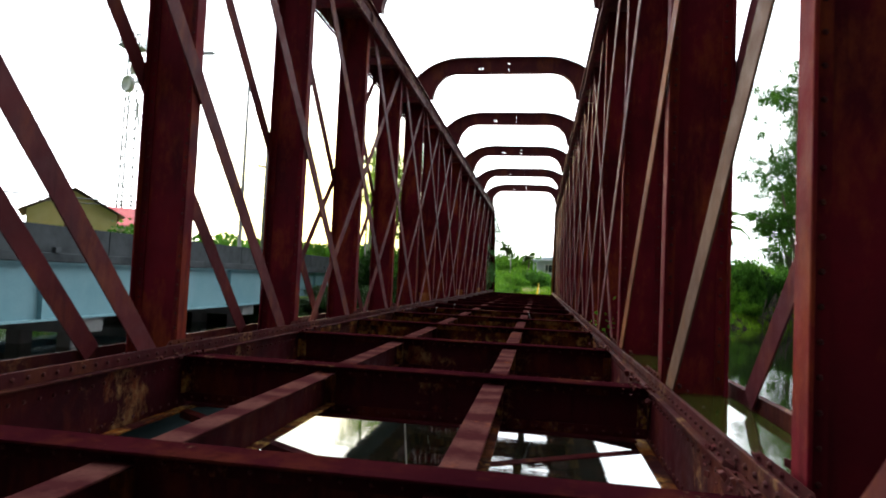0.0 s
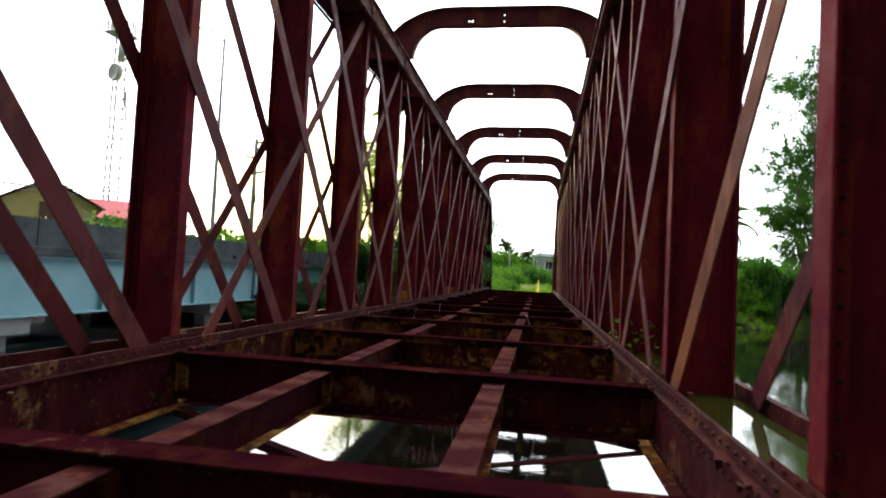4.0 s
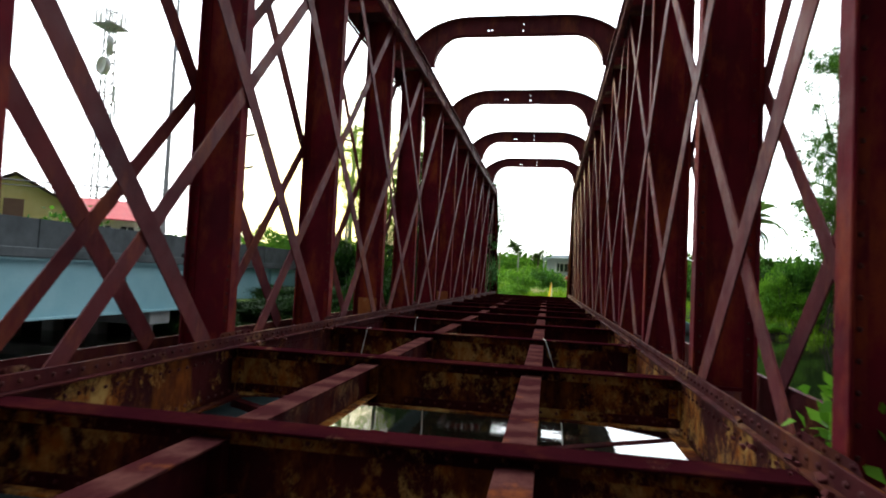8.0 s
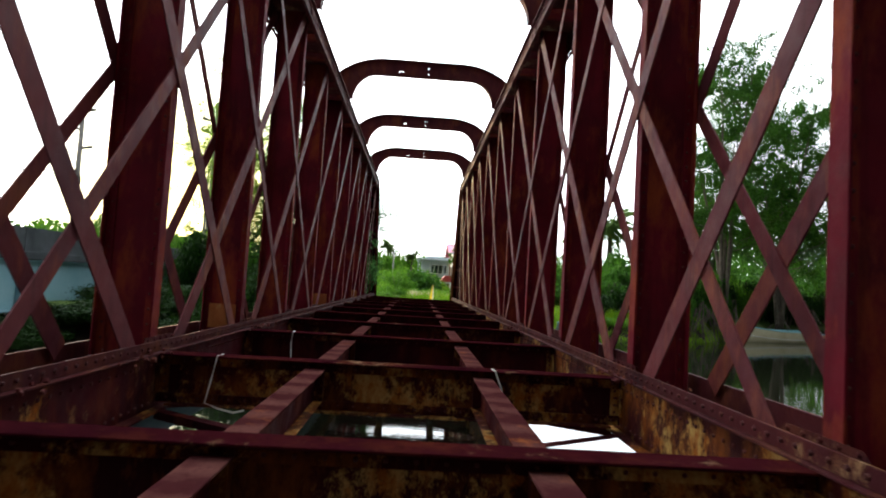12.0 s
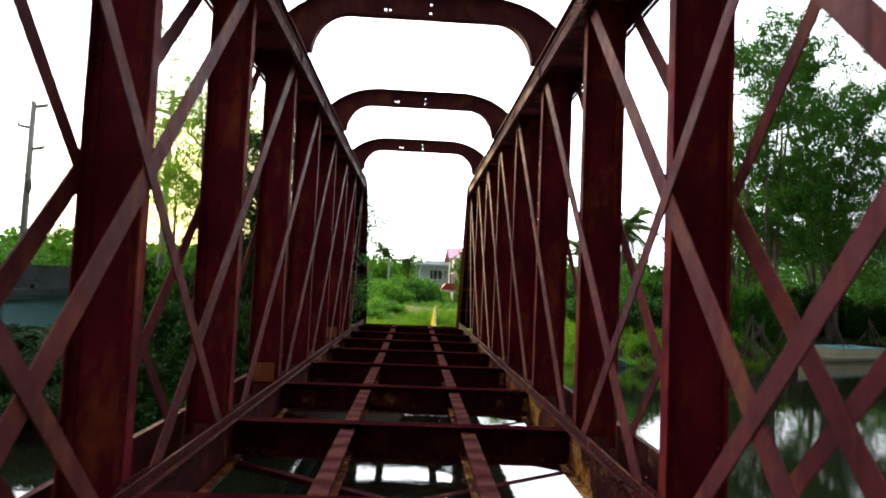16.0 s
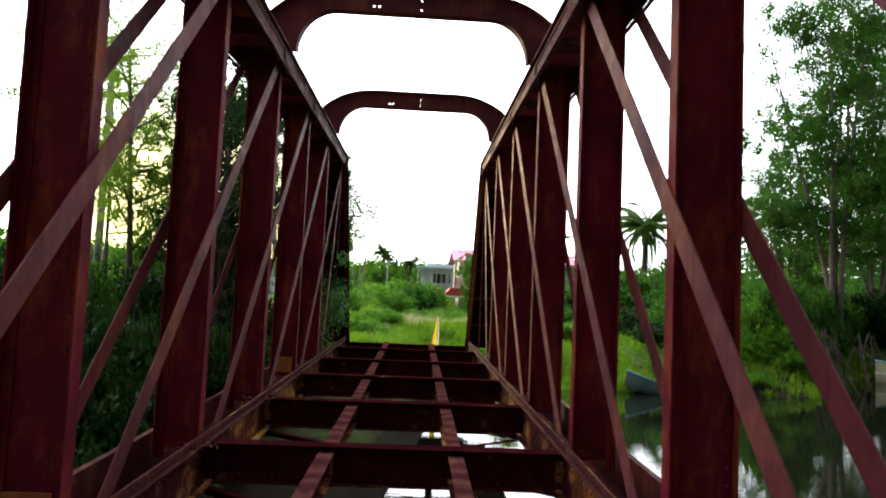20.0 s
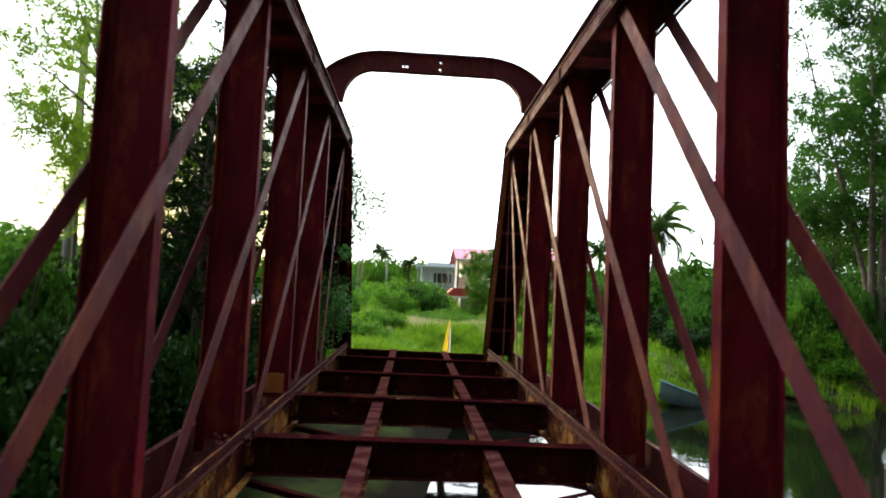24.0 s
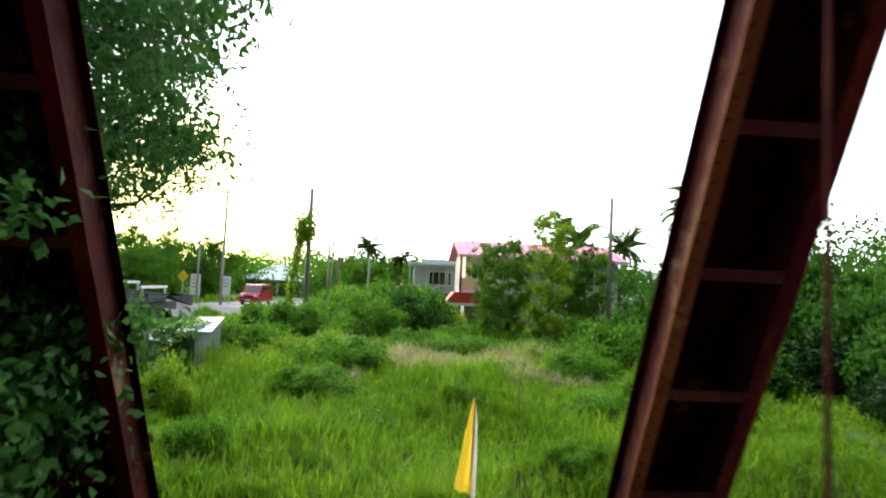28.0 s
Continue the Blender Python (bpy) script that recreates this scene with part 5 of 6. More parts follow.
hang = np.stack([0.95 + rng.normal(0, 0.13, 700), -1.58 + rng.normal(0, 0.07, 700), rng.uniform(0.2, 1.9, 700)], 1)
part("creeper", leaf_mesh("creeper", np.concatenate([vine, hang]), 0.09, LEAF_BUSH, 0.5), LEAF_BUSH, shack, "green creeper over the roof")

# ---------------------------------------------------------------- poles, wires, mast


def utility_pole(x, y, top, label, arms=1, r=0.13, mat=WOOD_POLE):
    z = float(ground_z(np.array(x), np.array(y)))
    t = thing("utility_pole", label, "utility pole", (x, y, z - 0.1), "poles along the road")
    h = top - z
    part("shaft", Shape().tube([(0, 0, 0), (0, 0, h * 0.5), (0.02, 0, h)], [r, r * 0.85, r * 0.65], 8), mat, t, smooth=True)
    for i in range(arms):
        zz = h - 0.35 - 0.9 * i
        part("cross_arm", Shape().box(-0.8, 0.8, -0.05, 0.05, zz, zz + 0.1, 0.01), mat, t)
        for u in (-0.7, 0.0, 0.7):
            part("insulator", Shape().tube([(u, 0, zz + 0.1), (u, 0, zz + 0.24)], [0.045, 0.03], 6), CONCRETE, t)
    return t


utility_pole(-5.1, 26.2, 6.95, "leaning grey wooden pole wrapped in creeper", 0, 0.15)
utility_pole(-4.6, 30.5, 6.2, "slim grey pole beside a creeper-clad one", 0, 0.07)
utility_pole(-4.9, 38.0, 4.65, "short dark wooden post in the bushes", 0, 0.1, BROWNROOF)
utility_pole(-2.6, 36.0, 4.1, "pale slim wooden post in the bushes", 0, 0.09)
utility_pole(10.3, 25.1, 7.15, "grey wooden pole in front of the house", 0, 0.14)
utility_pole(-15.6, 47.0, 9.6, "tall slim street pole by the road", 1, 0.13, MASTGREY)
utility_pole(-16.6, 44.0, 5.0, "short concrete post by the road", 0, 0.1, CONCRETE)
utility_pole(-12.6, 5.0, 7.0, "thin grey pole among trees", 0, 0.1)
utility_pole(-9.6, 72.0, 7.0, "distant grey roadside pole with a cross arm", 1, 0.13)
utility_pole(-6.4, 66.0, 6.0, "distant leaning roadside post", 0, 0.12)
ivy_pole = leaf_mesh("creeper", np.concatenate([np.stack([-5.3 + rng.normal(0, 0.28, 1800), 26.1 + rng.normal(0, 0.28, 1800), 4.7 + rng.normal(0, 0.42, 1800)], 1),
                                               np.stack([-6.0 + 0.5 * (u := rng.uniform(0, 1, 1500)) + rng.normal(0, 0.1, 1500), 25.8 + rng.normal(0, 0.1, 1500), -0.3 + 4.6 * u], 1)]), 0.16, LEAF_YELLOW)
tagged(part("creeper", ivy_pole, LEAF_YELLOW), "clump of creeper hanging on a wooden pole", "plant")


def side_arm_pole(x, y, top, label, r=0.27, arm=1.0, step=1.55, ends=((1,), (-1,), (1,)), coiled=True):
    """A tall pole whose short arms stick out to one side and the other by turns."""
    z = float(ground_z(np.array(x), np.array(y)))
    t = thing("utility_pole", label, "utility pole", (x, y, z - 0.1), "poles along the road")
    h = top - z
    part("shaft", Shape().tube([(0, 0, 0), (0, 0, h * 0.5), (0, 0, h)], [r, r * 0.85, r * 0.65], 8), WOOD_POLE, t, smooth=True)
    if coiled:
        part("lightning_rod", Shape().tube([(0, 0, h - 0.1), (0, 0, h + 1.3)], 0.025, 5), GALV, t)
    for i, sides in enumerate(ends):
        zz = h - 0.3 - step * i
        for e in sides:
            part("side_arm", Shape().bar((0, 0, zz - 0.12), (e * arm, 0, zz + 0.06), (0, 1, 0), 0.5 * r + 0.07, 0.5 * r + 0.07), WOOD_POLE, t)
            part("insulator", Shape().tube([(e * (arm - 0.05), 0, zz + 0.08), (e * (arm - 0.05), 0, zz + 0.3)], [0.06, 0.045], 6), CONCRETE, t)
    if coiled:
        coil = [(0.3, -0.28 + 0.25 * math.cos(a), h - 6.2 + 0.5 * math.sin(a)) for a in np.linspace(0, 2 * math.pi, 15)]
        part("cable_coil", Shape().tube(coil, 0.06, 5), CABLE, t, "coil of spare black cable")
    return t


side_arm_pole(-11.8, 3.4, 10.4, "grey utility pole among trees, with short side arms", 0.17, 0.8, 0.7, ((1,), (-1,), (-1, 1)), False)
side_arm_pole(-28.1, 19.2, 13.7, "tall grey utility pole with alternating side arms")
lamp_post = thing("street_lamp", "tall slim grey street lamp standing on the road bridge", "street lamp", (-14.3, -12.1, 0.93))
part("post", Shape().tube([(0, 0, 0), (0, 0, 5.0), (0, 0, 10.6)], [0.11, 0.085, 0.06], 8), MASTGREY, lamp_post, smooth=True)
part("base_plate", Shape().box(-0.22, 0.22, -0.22, 0.22, 0.0, 0.05, 0.01), MASTGREY, lamp_post)
part("arm", Shape().tube([(0, 0, 10.4), (-0.5, 0, 10.95), (-1.3, 0, 11.15), (-2.2, 0, 11.2)], 0.04, 6), MASTGREY, lamp_post)
part("lamp_head", Shape().box(-2.95, -2.1, -0.13, 0.13, 11.1, 11.26, 0.04), GALV, lamp_post)


def cable(a, b, sag, r, label):
    pts = [Vector(a).lerp(Vector(b), f) - Vector((0, 0, sag * 4 * f * (1 - f))) for f in np.linspace(0, 1, 17)]
    return tagged(part("overhead_cable", Shape().tube(pts, r, 5), CABLE), label, "cable", "overhead cables")


for dx, z in ((0.0, 8.2), (0.5, 7.9)):
    cable((-28.1 + dx, 19.2, z), (-27.0 + dx, -70, z - 0.5), 4.0, 0.05 if dx == 0 else 0.03, "dark power cable over the river")
cable((-26.9, 19.2, 13.4), (-15.6, 47, 9.2), 0.8, 0.03, "thin power cable along the road")
cable((-11.8, 3.4, 9.8), (-28.1, 19.2, 9.0), 0.5, 0.025, "thin power cable along the road")

mast = thing("telecom_mast", "slender lattice telecom mast with white dishes", "mast", (-58.5, 37.3, -2.2))
legs = [(math.cos(a) * 1.25, math.sin(a) * 1.25) for a in (0.3, 2.4, 4.5)]
for x, y in legs:
    part("leg", Shape().tube([(x, y, 0), (x * 0.6, y * 0.6, 37)], 0.11, 5), MASTGREY, mast)
lat = Shape()
for i in range(26):
    for j in range(3):
        z0, z1 = i * 1.4, (i + 1) * 1.4
        f0, f1 = 1 - 0.4 * z0 / 37, 1 - 0.4 * z1 / 37
        a, b = legs[j], legs[(j + 1) % 3]
        lat.bar((a[0] * f0, a[1] * f0, z0), (b[0] * f1, b[1] * f1, z1), (0, 0, 1), 0.09, 0.09).bar((a[0] * f1, a[1] * f1, z1), (b[0] * f1, b[1] * f1, z1), (0, 0, 1), 0.09, 0.09)
tagged(part("lattice", lat, MASTGREY, mast), kind="stuff")
part("platform", Shape().box(-1.6, 1.6, -1.6, 1.6, 34.2, 34.4, 0.02), MASTGREY, mast)
for i in range(8):
    a = i * math.pi / 4
    part("antenna_panel", Shape().box(-0.13, 0.13, -0.08, 0.08, 0, 1.9, 0.03), WHITE, mast, "", pose(1.7 * math.cos(a), 1.7 * math.sin(a), 34.3, 0, 0, math.degrees(a)))
for i in range(5):
    part("whip_aerial", Shape().tube([(0, 0, 0), (0, 0, 2.6)], 0.03, 5), MASTGREY, mast, "", (1.2 * math.cos(i * 1.3), 1.2 * math.sin(i * 1.3), 35))
for z, a, r in ((31.4, -50, 1.25), (28.6, -20, 1.15)):
    n = 16
    pts, fs = [], []
    for k, (rr, d) in enumerate(((0.02, 0.0), (0.5, -0.08), (0.85, -0.25), (1.0, -0.4), (1.0, 0.25))):
        pts += [(rr * r * math.cos(2 * math.pi * i / n), d * r, rr * r * math.sin(2 * math.pi * i / n)) for i in range(n)]
    fs = [(k * n + i, k * n + (i + 1) % n, (k + 1) * n + (i + 1) % n, (k + 1) * n + i) for k in range(4) for i in range(n)] + [tuple(range(n))]
    part("dish", Shape().add(pts, fs), WHITE, mast, "white drum dish", Matrix.Translation((math.sin(radians(-a)) * 1.2, -1.2 * math.cos(radians(a)), z)) @ pose(0, 0, 0, 0, 0, a), smooth=True)
for z, x in ((22, 1.4), (24, 1.2)):
    part("antenna_panel", Shape().box(x, x + 0.25, -0.1, 0.1, z, z + 2.2, 0.03), WHITE, mast)

# ---------------------------------------------------------------- vehicles


def wheel(parent, x, y, z, r):
    w = part("wheel", Shape().tube([(x - 0.1, y, z), (x + 0.1, y, z)], r, 18), TYRE, parent, "", None, False)
    part("rim", Shape().tube([(x - 0.105, y, z), (x + 0.105, y, z)], r * 0.6, 14), GALV, w)
    return w


van = thing("van", "dark red minivan parked on the road, headlights facing the river", "van", pose(-13.85, 52.0, -0.46, 0, 0, -4))
prof = [(-2.2, 0.35), (-2.28, 0.75), (-2.1, 1.0), (-1.45, 1.15), (-0.95, 1.78), (-0.6, 1.9), (2.1, 1.9), (2.25, 1.7), (2.3, 0.9), (2.25, 0.35)]
body = Shape()
n = len(prof)
vs = []
for x, k in ((-0.84, 1), (-0.7, 0), (0.7, 0), (0.84, 1)):
    vs += [((x if z < 1.15 else x * (0.93 if k else 0.93)), y, z) for y, z in prof]
body.add(vs, [(j * n + i, (j + 1) * n + i, (j + 1) * n + (i + 1) % n, j * n + (i + 1) % n) for j in range(3) for i in range(n)] + [tuple(range(n)), tuple(3 * n + i for i in range(n))])
part("body", body, CARRED, van, smooth=False)
part("windscreen", Shape().add([(-0.7, -1.42, 1.19), (0.7, -1.42, 1.19), (0.66, -1.0, 1.73), (-0.66, -1.0, 1.73)], [(0, 1, 2, 3)]).add([(-0.7, -1.4, 1.2), (0.7, -1.4, 1.2), (0.66, -0.98, 1.74), (-0.66, -0.98, 1.74)], [(3, 2, 1, 0)]), GLASS, van)
for s in (-1, 1):
    for y0, y1 in ((-0.85, 0.05), (0.15, 1.1), (1.2, 2.05)):
        part("side_window", Shape().box(min(s * 0.785, s * 0.80), max(s * 0.785, s * 0.80), y0, y1, 1.22, 1.68), GLASS, van)
    part("headlight", Shape().box(s * 0.6 - 0.15, s * 0.6 + 0.15, -2.3, -2.2, 0.78, 0.96, 0.03), LAMPWHITE, van)
    part("mirror", Shape().box(min(s * 0.86, s * 1.02), max(s * 0.86, s * 1.02), -1.1, -1.0, 1.15, 1.35, 0.03), CARRED, van)
    for y in (-1.4, 1.4):
        wheel(van, s * 0.76, y, 0.32, 0.32)
part("bumper", Shape().box(-0.82, 0.82, -2.36, -2.24, 0.32, 0.6, 0.05), CARRED, van)
part("grille", Shape().box(-0.42, 0.42, -2.31, -2.27, 0.7, 0.86), TYRE, van)
part("number_plate", Shape().box(-0.25, 0.25, -2.385, -2.365, 0.42, 0.53), WHITE, van)
car = thing("car", "small white car far along the road", "car", pose(-7.0, 92.0, -0.44, 0, 0, -14))
part("body", Shape().prism([(-2.0, 0.3), (-2.0, 0.8), (-1.0, 0.95), (-0.5, 1.45), (1.0, 1.45), (1.7, 0.95), (2.0, 0.9), (2.0, 0.3)], "x", -0.8, 0.8), WHITE, car)
part("windscreen", Shape().prism([(-0.98, 0.97), (-0.52, 1.42), (-0.54, 1.43), (-1.0, 0.98)], "x", -0.7, 0.7), GLASS, car)
for s in (-1, 1):
    for y in (-1.3, 1.3):
        wheel(car, s * 0.72, y, 0.3, 0.3)

# road signs
for x, y, w, h in ((-18.45, 49, 0.85, 1.85), (-15.85, 49, 0.85, 1.6)):
    z = float(ground_z(np.array(x), np.array(y)))
    b = thing("notice_board", "pale weathered notice board on two posts", "sign", (x, y, z))
    part("board", Shape().box(-w / 2, w / 2, -0.03, 0.03, 0.9, 0.9 + h, 0.01), WHITE, b)
    for u in (-w / 2 + 0.1, w / 2 - 0.1):
        part("post", Shape().box(u - 0.04, u + 0.04, 0.03, 0.1, 0, 0.9 + h), GALV, b)
    for i in range(4):
        part("text_bar", Shape().box(-w * 0.36, w * (0.36 - 0.1 * (i % 2)), -0.036, -0.0305, 2.5 - 0.3 * i, 2.6 - 0.3 * i), GREYWALL, b)
warn = thing("road_sign", "yellow diamond warning sign by the road", "sign", (-19.0, 47.5, -0.2))
part("plate", Shape().prism([(0, 1.6), (0.5, 2.1), (0, 2.6), (-0.5, 2.1)], "y", -0.01, 0.01), SIGNYELLOW, warn)
part("post", Shape().tube([(0, 0.05, 0), (0, 0.05, 2.4)], 0.035, 6), GALV, warn)

# ---------------------------------------------------------------- boats


def boat(at, L, W, H, hull, rim, label, stripe=None):
    """A small open boat: flared hull with thickness, rim, thwarts."""
    t = thing("boat", label, "boat", at)
    n, secs = 11, []
    for i in range(n):
        f = i / (n - 1)
        w = W / 2 * (1 - (max(0.0, f - 0.45) / 0.55) ** 2.2) * (0.86 + 0.14 * min(1, f * 3))
        lift = H * 0.55 * max(0.0, f - 0.5) ** 2 * 2.2
        secs.append((L * (f - 0.5), w, lift))
    outer = []
    for x, w, l in secs:
        outer.append([(x, -w, H + l), (x, -w * 0.86, H * 0.45 + l * 0.8), (x, -w * 0.55, 0.04 + l * 0.6), (x, 0, l * 0.6), (x, w * 0.55, 0.04 + l * 0.6), (x, w * 0.86, H * 0.45 + l * 0.8), (x, w, H + l)])
    def skin(k):
        sh = Shape()
        vs = [(x * (1 - 0.02 * k), y * (1 - 0.06 * k), z + 0.035 * k * (0 if j in (0, 6) else 1)) for s in outer for j, (x, y, z) in enumerate(s)]
        return sh.add(vs, [(7 * i + j, 7 * i + j + 1, 7 * i + j + 8, 7 * i + j + 7) for i in range(n - 1) for j in range(6)] + [tuple(range(7))])
    part("hull", skin(0), hull, t, smooth=True)
    part("lining", skin(1), rim, t, smooth=True)
    for s in (0, 6):
        part("rim", Shape().tube([o[s] for o in outer], 0.035, 6), rim, t, smooth=True)
    if stripe is not None:
        for s in (1, 5):
            part("rubbing_strake", Shape().tube([o[s] for o in outer], 0.03, 6), stripe, t, smooth=True)
    for f in (0.25, 0.5, 0.72):
        o = outer[int(f * (n - 1))]
        part("thwart", Shape().box(o[0][0] - 0.12, o[0][0] + 0.12, o[1][1], o[5][1], H * 0.72, H * 0.72 + 0.03), hull, t)
    part("transom", Shape().prism([(outer[0][j][1] * 0.98, outer[0][j][2]) for j in range(7)], "x", -L / 2 - 0.03, -L / 2 + 0.02), rim, t)
    return t


boat(Matrix.Translation((24.9, 9.3, -1.98)) @ pose(0, 0, 0, 0, 0, 203), 6.6, 1.9, 0.95, BOATCREAM, BOATBLUE, "cream fishing boat with a turquoise rim moored at the bank", BOATWHITE)
boat(Matrix.Translation((30.2, 11.6, -1.9)) @ pose(0, 0, 0, 0, 0, 205), 5.2, 1.5, 0.65, BOATTAN, BOATBLUE, "ochre and turquoise open boat moored at the bank", BOATWHITE)
boat(Matrix.Translation((8.9, 2.6, -1.86)) @ pose(0, 0, 0, 6, -15, 200), 2.1, 0.95, 0.5, plain("dull_green_boat_paint", (0.05, 0.09, 0.085), (0.09, 0.14, 0.13), 2, 0.6, 0.1), plain("worn_teal_boat_paint", (0.07, 0.18, 0.2), (0.13, 0.28, 0.3), 2, 0.6, 0.1), "half-sunken green dinghy tilted at the water's edge")
boat(Matrix.Translation((13.4, 8.5, -0.35)) @ pose(0, 0, 0, 0, 0, 150), 3.2, 1.2, 0.55, BOATBLUE, BLUE, "blue rowing boat pulled up on the grass")

# the yellow flag beyond the bridge's end
fz = float(ground_z(np.array(1.05), np.array(2.85))) - 0.0
flag = thing("flag", "yellow and white flag drooping on a thin stick", "flag", (1.05, 2.85, fz - 0.05))
part("stick", Shape().tube([(0, 0, 0), (0.02, 0, 0.78 - fz)], 0.012, 6), WOOD_POLE, flag)
for k, (mat, u0, u1) in enumerate(((FLAGYELLOW, 0.0, 0.75), (FLAGWHITE, 0.75, 1.0))):
    vs, m = [], 10
    for i in range(m + 1):
        f = i / m
        z = 0.77 - fz - 1.2 * f
        w = 0.035 + 0.25 * f ** 0.8
        for j in range(7):
            u = u0 + (u1 - u0) * j / 6
            vs.append((0.02 - 0.1 * f + (u - 0.45) * w, 0.06 * math.sin(u * 11 + f * 2) * (0.3 + f), z - 0.1 * u))
    part("cloth", Shape().add(vs, [(7 * i + j, 7 * i + j + 1, 7 * i + j + 8, 7 * i + j + 7) for i in range(m) for j in range(6)]), mat, flag, "", None, True)

# ---------------------------------------------------------------- trees and bushes, bank by bank
R = random.Random(11)
# right bank: tall mangroves with the boats under them
for i, (x, y, h, w, n) in enumerate(((21.5, 10.2, 20.5, 5.0, 84000), (27.0, 12.6, 21.0, 5.0, 76000), (33.0, 13.6, 19.5, 5.0, 60000), (23.5, 17.0, 15.0, 4.0, 34000), (38.5, 12.5, 20.0, 5.0, 50000), (30.5, 19.0, 16.0, 4.4, 26000))):
    mangrove("tall dark green mangrove tree on the river bank", (x, y), h, w, n, 0.15, 40 + i)
for i in range(26):
    x = R.uniform(14.5, 36)
    y = float(bank(np.array(x))) + R.uniform(2.2, 6.5)
    bush(R.choice((1, 4, 1, 2)), x, y, R.uniform(1.2, 2.0), R.uniform(1.8, 3.6), R.uniform(0, 6), "dark mangrove undergrowth on the bank")
for i, (x, y) in enumerate(((17.0, 0.4), (19.0, 0.8), (21.6, 0.5), (23.8, 0.9), (26.4, 0.6), (29.0, 0.8), (18.2, 1.4), (22.6, 1.6))):
    y = y + float(bank(np.array(x)))
    z = float(ground_z(np.array(x), np.array(y)))
    t = thing("mangrove_roots", "pale bare mangrove prop roots over the water", "tree roots", (x, y, z - 0.1), "mangrove roots")
    for j in range(9):
        a, d = R.uniform(0, 6.28), R.uniform(0.5, 1.5)
        part("root", Shape().tube([(math.cos(a) * d, math.sin(a) * d, 0), (math.cos(a) * d * 0.6, math.sin(a) * d * 0.6, 0.9), (0.1 * math.cos(a), 0.1 * math.sin(a), R.uniform(1.3, 2.4))], [0.018, 0.022, 0.03], 5), BARK, t)
# right bank: bushes between the bridge and the mangroves
for x, y, r, h, k in ((7.0, 9.0, 1.6, 1.7, 2), (9.5, 12.0, 2.0, 2.3, 1), (11.5, 7.5, 1.5, 1.8, 4), (12.8, 12.0, 2.2, 3.0, 4), (14.6, 8.0, 1.8, 3.0, 4), (7.5, 15.0, 1.8, 2.0, 2), (10.5, 18.0, 2.4, 3.2, 1), (14.0, 17.0, 2.6, 3.8, 1), (17.5, 19.0, 2.8, 4.6, 1), (14.8, 12.5, 2.0, 4.6, 1), (16.4, 11.0, 1.8, 4.2, 4), (17.8, 10.6, 2.0, 4.6, 4), (13.0, 9.8, 1.6, 3.4, 1), (5.4, 13.0, 1.1, 1.1, 2), (12.0, 4.9, 0.9, 0.8, 2), (15.5, 4.9, 1.2, 1.4, 0), (13.8, 4.2, 1.0, 0.8, 2), (10.4, 3.8, 0.8, 0.6, 0), (20.0, 24.0, 3.0, 4.5, 4), (24.0, 28.0, 3.2, 4.6, 0)):
    bush(k, x, y, r, h * (0.72 if y < 13 else 1.0), R.uniform(0, 6))
palm("coconut palm with drooping fronds behind the bank", 22.2, 38.6, 9.3, 5, 1.5)
palm("far coconut palm beyond the house", 15.5, 50.0, 7.2, 6, 1.1)
palm("coconut palm behind the grey house", -0.9, 66.0, 5.7, 7, 0.62)
palm("taller coconut palm in the bushes", -4.6, 66.0, 6.9, 8, 0.85)
palm("coconut palm far behind the field", 24.0, 62.0, 8.0, 9, 1.2)
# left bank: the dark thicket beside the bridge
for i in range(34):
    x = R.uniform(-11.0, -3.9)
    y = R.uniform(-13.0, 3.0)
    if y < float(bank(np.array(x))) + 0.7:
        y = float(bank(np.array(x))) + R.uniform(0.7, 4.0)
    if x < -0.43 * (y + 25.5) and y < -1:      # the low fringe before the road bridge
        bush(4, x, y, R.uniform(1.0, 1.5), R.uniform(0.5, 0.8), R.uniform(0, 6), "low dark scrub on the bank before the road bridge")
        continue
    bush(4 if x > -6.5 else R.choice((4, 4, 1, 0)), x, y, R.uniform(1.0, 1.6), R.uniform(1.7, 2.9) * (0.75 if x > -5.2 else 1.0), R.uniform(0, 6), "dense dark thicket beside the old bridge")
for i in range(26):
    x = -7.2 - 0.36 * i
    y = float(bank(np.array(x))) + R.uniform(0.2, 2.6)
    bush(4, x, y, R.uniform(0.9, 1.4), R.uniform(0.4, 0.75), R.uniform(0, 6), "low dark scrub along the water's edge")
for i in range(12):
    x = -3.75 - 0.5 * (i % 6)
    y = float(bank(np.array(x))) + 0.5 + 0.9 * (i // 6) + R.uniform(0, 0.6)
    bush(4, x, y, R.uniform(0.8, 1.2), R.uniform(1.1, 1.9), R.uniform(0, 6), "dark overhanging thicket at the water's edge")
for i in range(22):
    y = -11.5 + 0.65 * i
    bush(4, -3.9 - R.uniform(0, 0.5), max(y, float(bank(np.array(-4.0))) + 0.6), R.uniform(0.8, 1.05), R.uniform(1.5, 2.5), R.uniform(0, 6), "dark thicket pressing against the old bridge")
tree("tree", "leafy tree leaning over the bridge's end", (-4.35, 3.3), 8.6, 1.7, 32000, 0.08, LEAF_LIT, 71, 0.55, 18, "", 0.6)
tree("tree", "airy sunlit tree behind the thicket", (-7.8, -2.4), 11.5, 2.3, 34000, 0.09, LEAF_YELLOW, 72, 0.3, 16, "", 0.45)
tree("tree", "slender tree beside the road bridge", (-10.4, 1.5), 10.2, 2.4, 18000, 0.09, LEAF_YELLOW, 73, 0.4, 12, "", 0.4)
tree("tree", "tall dark tree pressing against the bridge", (-5.1, -3.3), 8.8, 1.65, 34000, 0.1, LEAF_SHADED, 76, 0.15, 20)
